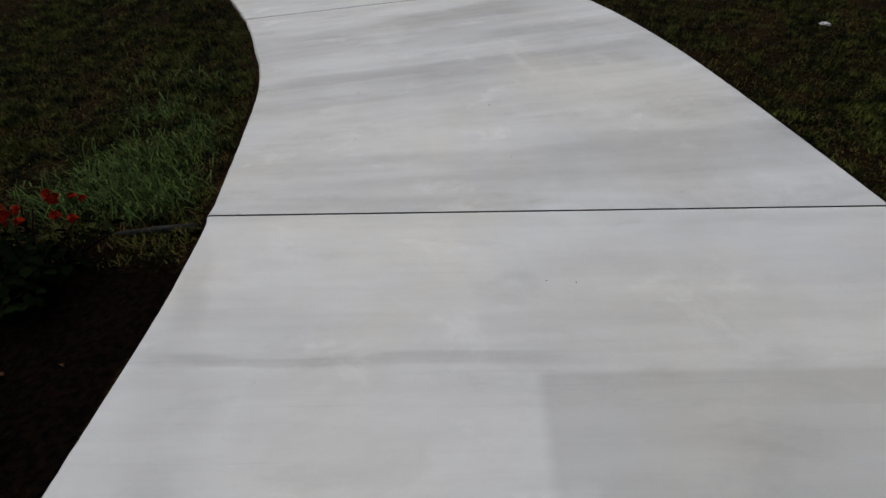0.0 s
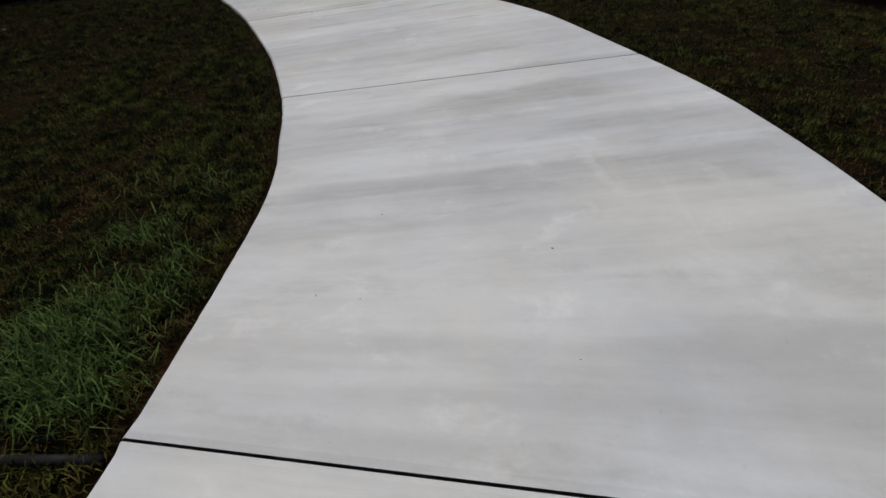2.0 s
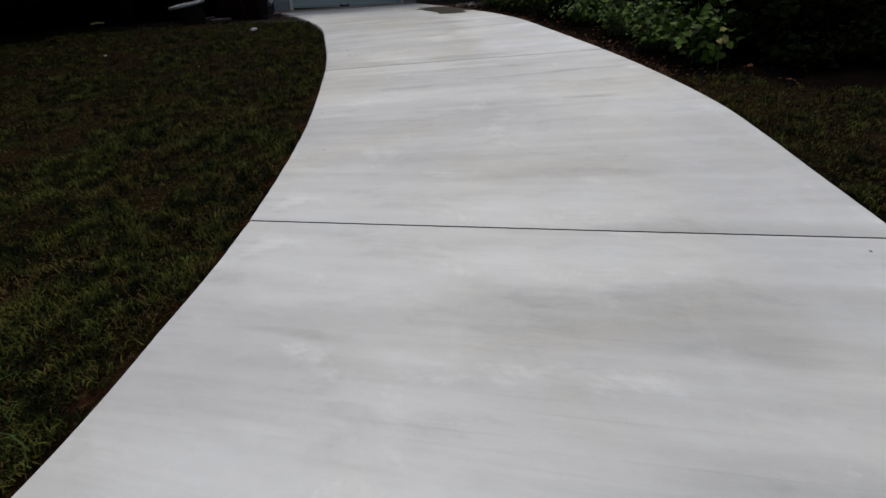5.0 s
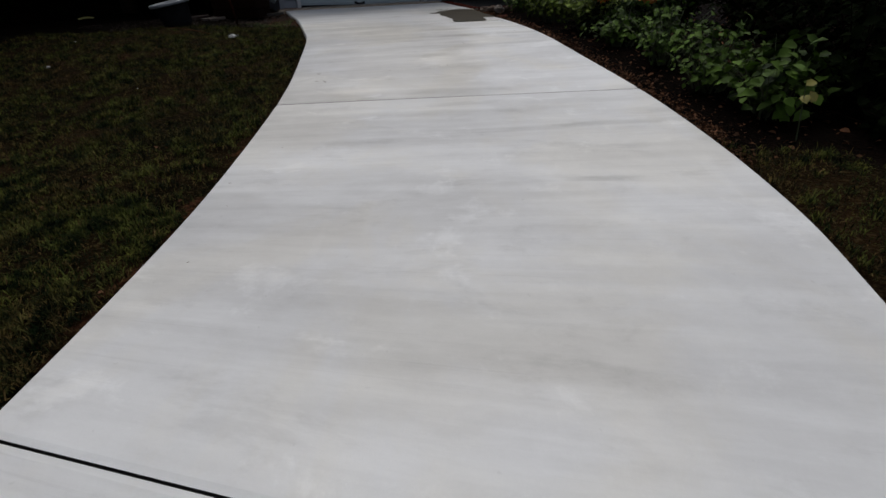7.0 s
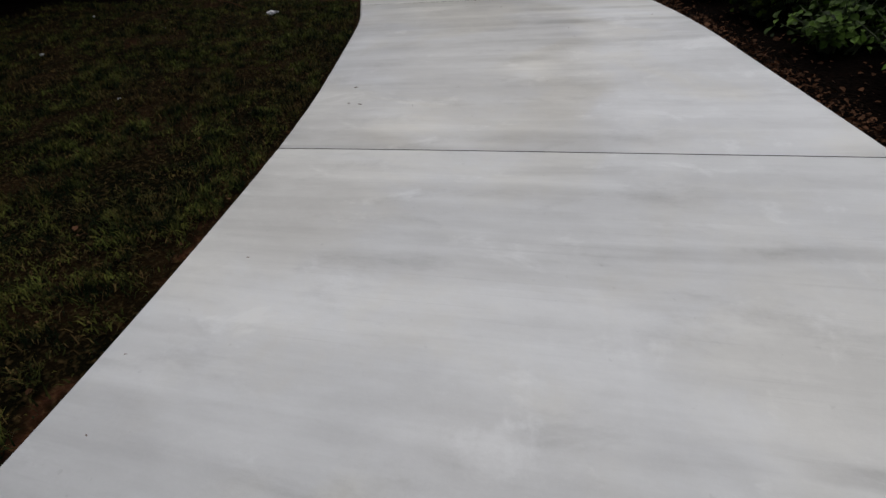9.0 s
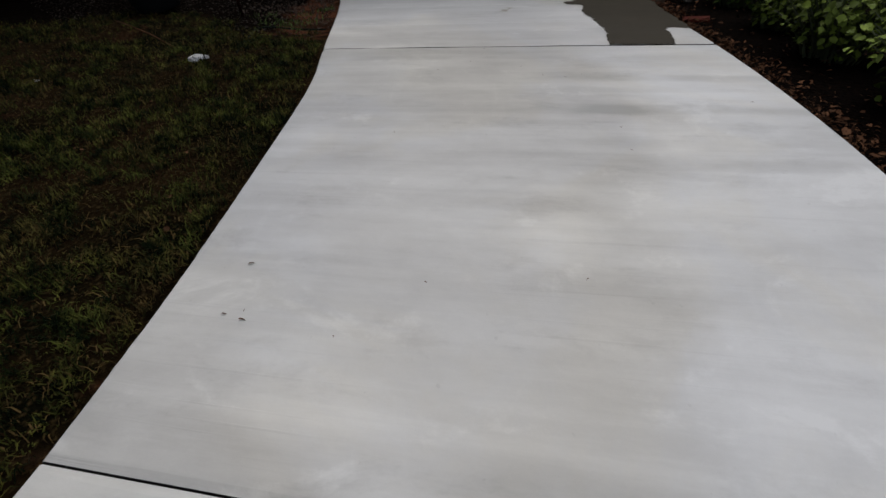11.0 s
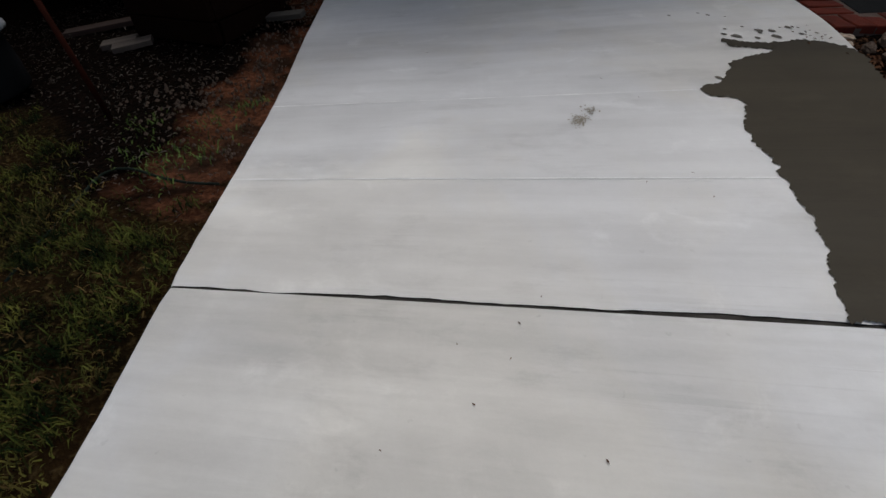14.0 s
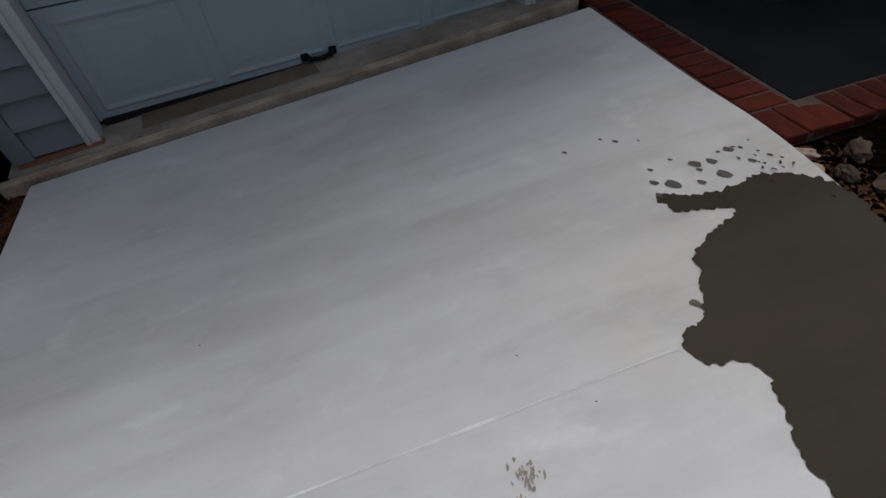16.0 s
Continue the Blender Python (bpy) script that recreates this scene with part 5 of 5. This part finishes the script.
# stones at the patio's corner, and brick pieces in the bed
for i, (x, y, s, m) in enumerate(((-3.34, 11.86, 0.10, ROCK), (-3.47, 12.02, 0.07, ROCK), (-3.28, 12.05, 0.09, ROCK), (-3.12, 11.95, 0.12, QUARTZ), (-3.30, 11.66, 0.07, ROCK), (-3.06, 12.2, 0.10, ROCK), (-3.50, 11.86, 0.05, ROCK))):
    scrap(x, y, s * 0.85, m, "stone", "rough stone heaped at the corner of the patio", "stone", 5.0 + i, "stones by the patio", 0.6)
for x, y, size, seed in ((-3.633, 11.944, 0.045, 21.0), (-3.590, 11.864, 0.030, 22.4)):
    scrap(x, y, size, LIP_STONE, "mortar_crumb", "pale lump of spilt mortar at the drive's edge", "mortar", seed, "mortar spilt by the patio", 0.3)
for x, y, turn in ((-2.80, 11.26, 20),):
    ob = new("loose_brick", BRICK_ME.copy())
    ob.matrix_basis = pose(x, y, gz(x, y) - 0.028, 8, -6, turn)
    tagged(ob, "loose red brick lying in the bed", "brick", "loose bricks in the bed")

# drain pipe by the first joint
v, f = tube([(-1.22, 1.20, gz(-1.22, 1.20) - 0.03), (-1.05, 1.195, gz(-1.05, 1.2) - 0.012), (-0.90, 1.20, gz(-0.9, 1.2) - 0.012)], 0.015, 12)
tagged(mesh_object("drain_pipe", v, f, RUBBER, smooth=True), "black plastic drain pipe ending at the drive's edge", "pipe")

# ---- red flowers in the near bed ----
flower_plant = shrub(-1.40, 0.98, 0.30, 0.27, 30, 10, 0.045, LEAF_DARK, "low flowering plant with red blooms beside the drive", "flowering plant", seed=31, name="flowering_plant")


def bloom(parent, x, y, z, size, mat, seed):
    r = np.random.default_rng(seed)
    n = 16
    a = r.uniform(0, 2 * np.pi, n)
    e = r.uniform(0.1, 1.3, n)
    face = np.stack([np.cos(a) * np.cos(e), np.sin(a) * np.cos(e), np.sin(e)], -1)
    at = np.array([x, y, z]) + face * size * 0.25
    return leaves("bloom", at, face, np.full(n, size * 0.75), mat, parent, seed, 1.0)


for i in range(17):
    a, r = rng.uniform(0, 2 * np.pi), 0.15 * math.sqrt(rng.uniform(0, 1))
    bloom(flower_plant, 0.08 + r * math.cos(a), 0.10 + r * math.sin(a), 0.24 + rng.normal(0, 0.02), rng.uniform(0.018, 0.028), PETAL, 40 + i)
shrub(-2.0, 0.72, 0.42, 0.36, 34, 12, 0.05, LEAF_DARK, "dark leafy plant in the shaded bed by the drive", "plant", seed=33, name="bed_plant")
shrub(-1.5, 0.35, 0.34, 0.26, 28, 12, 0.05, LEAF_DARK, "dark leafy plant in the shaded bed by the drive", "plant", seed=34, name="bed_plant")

# ---- day lilies behind the shrubs ----
for i, (x, y) in enumerate(((-0.98, 9.86), (-0.50, 9.72))):
    lily = shrub(x, y, 0.26, 0.44, 22, 6, 0.08, LEAF_DARK, "tall flowering plant with orange blooms", "flowering plant", seed=51 + i, name="orange_flower_plant")
    for k in range(7):
        a, r = rng.uniform(0, 2 * np.pi), 0.22 * math.sqrt(rng.uniform(0, 1))
        bloom(lily, r * math.cos(a), r * math.sin(a), 0.44 + rng.normal(0, 0.05), 0.06, ORANGE_PETAL, 60 + 10 * i + k)
# yellowing leaves at the bed's corner
yl = empty("yellow_weed", 0.87, 7.42, gz(0.87, 7.42) - 0.05)
v, f = tube([(0, 0, 0), (-0.03, -0.04, 0.2), (-0.06, -0.1, 0.36)], [0.005, 0.004, 0.002], 5)
mesh_object("stem", v, f, STEM, yl)
leaves("foliage", np.array([(-0.06, -0.1, 0.36), (-0.03, -0.08, 0.33), (-0.05, -0.05, 0.30), (0.0, -0.06, 0.26)]), np.array([(0.1, -0.6, 0.8), (0.4, -0.5, 0.7), (-0.3, -0.5, 0.8), (0.3, -0.6, 0.6)]), np.full(4, 0.075), LEAF_YELLOW, yl, 3)
tagged(yl, "weed with yellowing leaves at the edge of the bed", "weed")

# ---- the dark background: shrubs added to fill it, near black for shade ----
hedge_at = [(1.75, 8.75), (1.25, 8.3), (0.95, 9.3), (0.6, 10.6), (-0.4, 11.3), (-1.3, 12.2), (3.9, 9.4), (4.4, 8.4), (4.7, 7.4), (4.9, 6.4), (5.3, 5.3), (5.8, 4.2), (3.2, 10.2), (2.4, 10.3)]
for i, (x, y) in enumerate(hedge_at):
    shrub(x, y, 0.75, 1.55 if i > 5 else 1.1, 60, 20, 0.085, LEAF_DARK, "near-black evergreen shrub filling the dark behind the bed", seed=70 + i, name="evergreen_shrub", low=0.1, group="evergreens behind the bed")
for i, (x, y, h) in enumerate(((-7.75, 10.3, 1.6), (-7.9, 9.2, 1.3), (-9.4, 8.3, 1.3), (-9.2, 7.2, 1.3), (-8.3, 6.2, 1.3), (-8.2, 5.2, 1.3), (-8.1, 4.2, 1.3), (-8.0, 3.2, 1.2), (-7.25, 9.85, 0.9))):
    shrub(x, y, 0.6, h, 56, 20, 0.08, LEAF_DARK, "near-black evergreen shrub filling the shady side of the garage", seed=90 + i, name="evergreen_shrub", low=0.1, group="evergreens by the garage")

# ground cover added to hide lit soil where all lies in shade
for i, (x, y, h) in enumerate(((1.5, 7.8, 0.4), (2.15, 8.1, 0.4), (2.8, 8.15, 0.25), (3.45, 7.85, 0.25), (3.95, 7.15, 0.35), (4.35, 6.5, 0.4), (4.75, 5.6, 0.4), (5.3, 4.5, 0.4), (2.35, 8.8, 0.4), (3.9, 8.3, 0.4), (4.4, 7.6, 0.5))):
    shrub(x, y, 0.55, h, 44, 14, 0.07, LEAF_DARK, "near-black ground cover added over the dark edge of the lawn", seed=130 + i, name="ground_cover", low=0.1, group="ground cover at the lawn's edge")

post = empty("garden_post", 2.84, 9.30, gz(2.84, 9.3) - 0.05)
boxed("shaft", (-0.035, -0.035, 0), (0.035, 0.035, 0.42), GREY_TIMBER, post, None, 0.004)
boxed("cap", (-0.055, -0.055, 0.422), (0.055, 0.055, 0.45), GREY_TIMBER, post, None, 0.006)
tagged(post, "short weathered wooden post with a flat cap", "post")
v, f = tube([(3.3, 8.82, gz(3.3, 8.82) - 0.1), (3.3, 8.82, gz(3.3, 8.82) + 0.25)], 0.045, 16)
standpipe = empty("standpipe", 0, 0, 0)
mesh_object("lower_pipe", v, f, PVC, standpipe, smooth=True)
v, f = tube([(3.3, 8.82, gz(3.3, 8.82) + 0.26), (3.3, 8.82, gz(3.3, 8.82) + 0.85)], 0.055, 16)
mesh_object("upper_pipe", v, f, PVC, standpipe, smooth=True)
tagged(standpipe, "pale plastic standpipe in two lengths in the shade", "pipe")


# ---- litter: leaves and pebbles ----
def litter(name, count, region, size, mat, label, seed, lift=0.0, cluster=0.0, wide=1.0):
    r = np.random.default_rng(seed)
    x, y = r.uniform(region[0], region[1], count), r.uniform(region[2], region[3], count)
    b, c, dl, dr = zones(x, y)
    keep = (np.maximum(dl, dr) > 0.02) & (r.uniform(0, 1, count) < np.maximum(np.maximum(b * (1 - 0.75 * c), 0.25 * c), cluster))
    x, y = x[keep], y[keep]
    at = np.stack([x, y, ground_z(x, y) - 0.03 + lift + r.uniform(0, 0.012, len(x))], -1)
    face = np.stack([r.normal(0, 0.4, len(x)), r.normal(0, 0.4, len(x)), np.ones(len(x))], -1)
    ob = leaves(name, at, face, size * (0.35 + 1.3 * r.beta(1.3, 3.0, len(x))), mat, None, seed, 0.6, wide)
    return tagged(ob, label, "leaf litter", kind="stuff")


litter("leaf_mulch", 8500, (-7.8, -4.6, 7.6, 10.4), 0.026, LEAF_SHINY, "wet fallen leaves and straw over dark mulch", 101, 0.0, 0.0, 0.32)
litter("dry_leaves", 1500, (-3.4, 1.6, 6.6, 12.2), 0.05, LEAF_DRY, "brown fallen leaves along the planting bed", 102, 0.0)
er = np.random.default_rng(107)
along, out = er.uniform(0, 1, 2600), er.gamma(1.6, 0.055, 2600) + 0.015
edge = RIGHT[np.searchsorted(RIGHT[:, 1], 6.9):np.searchsorted(RIGHT[:, 1], 12.0)]
way = np.gradient(edge, axis=0)
way /= np.linalg.norm(way, axis=1, keepdims=True)
pick = (along * (len(edge) - 1)).astype(int)
ex, ey = edge[pick, 0] + way[pick, 1] * out + er.normal(0, 0.02, 2600), edge[pick, 1] - way[pick, 0] * out + er.normal(0, 0.02, 2600)
ok = edge_distance(ex, ey)[1] > 0.012
ex, ey = ex[ok], ey[ok]
edge_litter = leaves("edge_litter", np.stack([ex, ey, ground_z(ex, ey) - 0.028 + er.uniform(0, 0.014, len(ex))], -1), np.stack([er.normal(0, 0.5, len(ex)), er.normal(0, 0.5, len(ex)), np.ones(len(ex))], -1), er.uniform(0.012, 0.045, len(ex)), LEAF_DRY, None, 108, 0.4, 0.6)
tagged(edge_litter, "reddish-brown shredded leaves along the drive's edge", "leaf litter", kind="stuff")
litter("lawn_leaves", 500, (-6.5, -1.0, 1.2, 8.6), 0.026, LEAF_DRY, "scattered small fallen leaves in the lawn", 103, 0.015, 1.0)
litter("bed_leaves", 10, (-2.2, -0.9, -0.3, 1.3), 0.05, LEAF_DRY, "dry leaves in the shaded flower bed", 104)

verts, faces = [], []
for i in range(620):
    if i < 170:
        x, y, s = rng.normal(-5.62, 0.16), rng.normal(9.05, 0.14), rng.uniform(0.005, 0.015)
    else:
        t = rng.uniform(0, 1)
        x, y, s = -4.8 - 1.65 * t - rng.gamma(2.0, 0.12), 8.98 + 1.42 * t + rng.normal(0, 0.06), rng.uniform(0.004, 0.014)
    if edge_distance(np.array([x]), np.array([y]))[0][0] < 0.03:
        continue
    b, z = len(verts), gz(x, y) - 0.026
    verts += [(x + s, y, z), (x, y + s * 0.8, z), (x - s, y, z), (x, y - s * 0.8, z), (x + 0.2 * s, y, z + s), (x, y, z - s)]
    faces += [(b + p, b + q, b + 4) for p, q in ((0, 1), (1, 2), (2, 3), (3, 0))] + [(b + q, b + p, b + 5) for p, q in ((0, 1), (1, 2), (2, 3), (3, 0))]
tagged(mesh_object("pebbles", verts, faces, ROCK), "pale pebbles scattered on red clay by the drive", "pebbles", kind="stuff")


# ---- small debris on the concrete ----
def speck(x, y, size, turn, seed, mat=LEAF_DRY):
    at = np.array([[0, 0, 0.0]])
    ob = leaves("fallen_leaf", at, np.array([[0.1, 0.05, 1.0]]), np.array([size * 0.62]), mat, None, seed, 0.1, 0.45)
    ob.matrix_basis = pose(x, y, gz(x, y) + 0.0045, 0, 0, turn)
    return tagged(ob, "tiny dry leaf lying on the concrete drive", "leaf", "leaf bits on the drive")


for i, (x, y, s) in enumerate(((-0.75, 1.235, 0.03), (0.41, 2.09, 0.03), (0.40, 0.76, 0.02), (0.49, 0.74, 0.02), (-0.48, 1.83, 0.025), (-0.31, 1.80, 0.018), (0.42, 1.55, 0.018), (-0.33, 2.35, 0.02), (1.238, 4.518, 0.03),
                               (-2.666, 6.995, 0.045), (-2.728, 6.966, 0.035), (-2.861, 7.143, 0.045), (-2.305, 7.506, 0.025), (-1.903, 7.881, 0.022), (-2.297, 8.861, 0.02), (-2.165, 8.70, 0.025), (-1.89, 9.564, 0.03), (-3.126, 8.104, 0.022),
                               (-3.517, 9.316, 0.026), (-3.46, 9.213, 0.02), (-3.428, 9.06, 0.022), (-3.142, 9.195, 0.026), (-2.948, 9.163, 0.02), (-2.842, 9.227, 0.022), (-2.795, 9.339, 0.02), (-3.587, 9.139, 0.018), (-3.546, 9.435, 0.02),
                               (-3.641, 10.112, 0.02), (-3.559, 10.272, 0.018), (-3.433, 10.195, 0.02), (-3.503, 8.819, 0.018), (-2.006, 5.839, 0.025), (-1.73, 5.168, 0.022), (-1.493, 4.764, 0.026), (-2.683, 7.031, 0.022), (-2.378, 7.162, 0.022), (-1.933, 5.344, 0.022),
                               (-5.1, 10.25, 0.02), (-4.25, 10.65, 0.018), (-4.02, 10.62, 0.018), (-3.774, 11.793, 0.030), (-3.740, 11.771, 0.042), (-3.715, 11.687, 0.054), (-3.695, 11.790, 0.030), (-3.761, 11.755, 0.042), (-3.711, 11.809, 0.054), (-3.806, 11.833, 0.030), (-3.887, 11.854, 0.042), (-3.669, 11.845, 0.054), (-3.555, 11.692, 0.030), (-3.839, 11.785, 0.042))):
    speck(x, y, s, 47 * i, 200 + i)
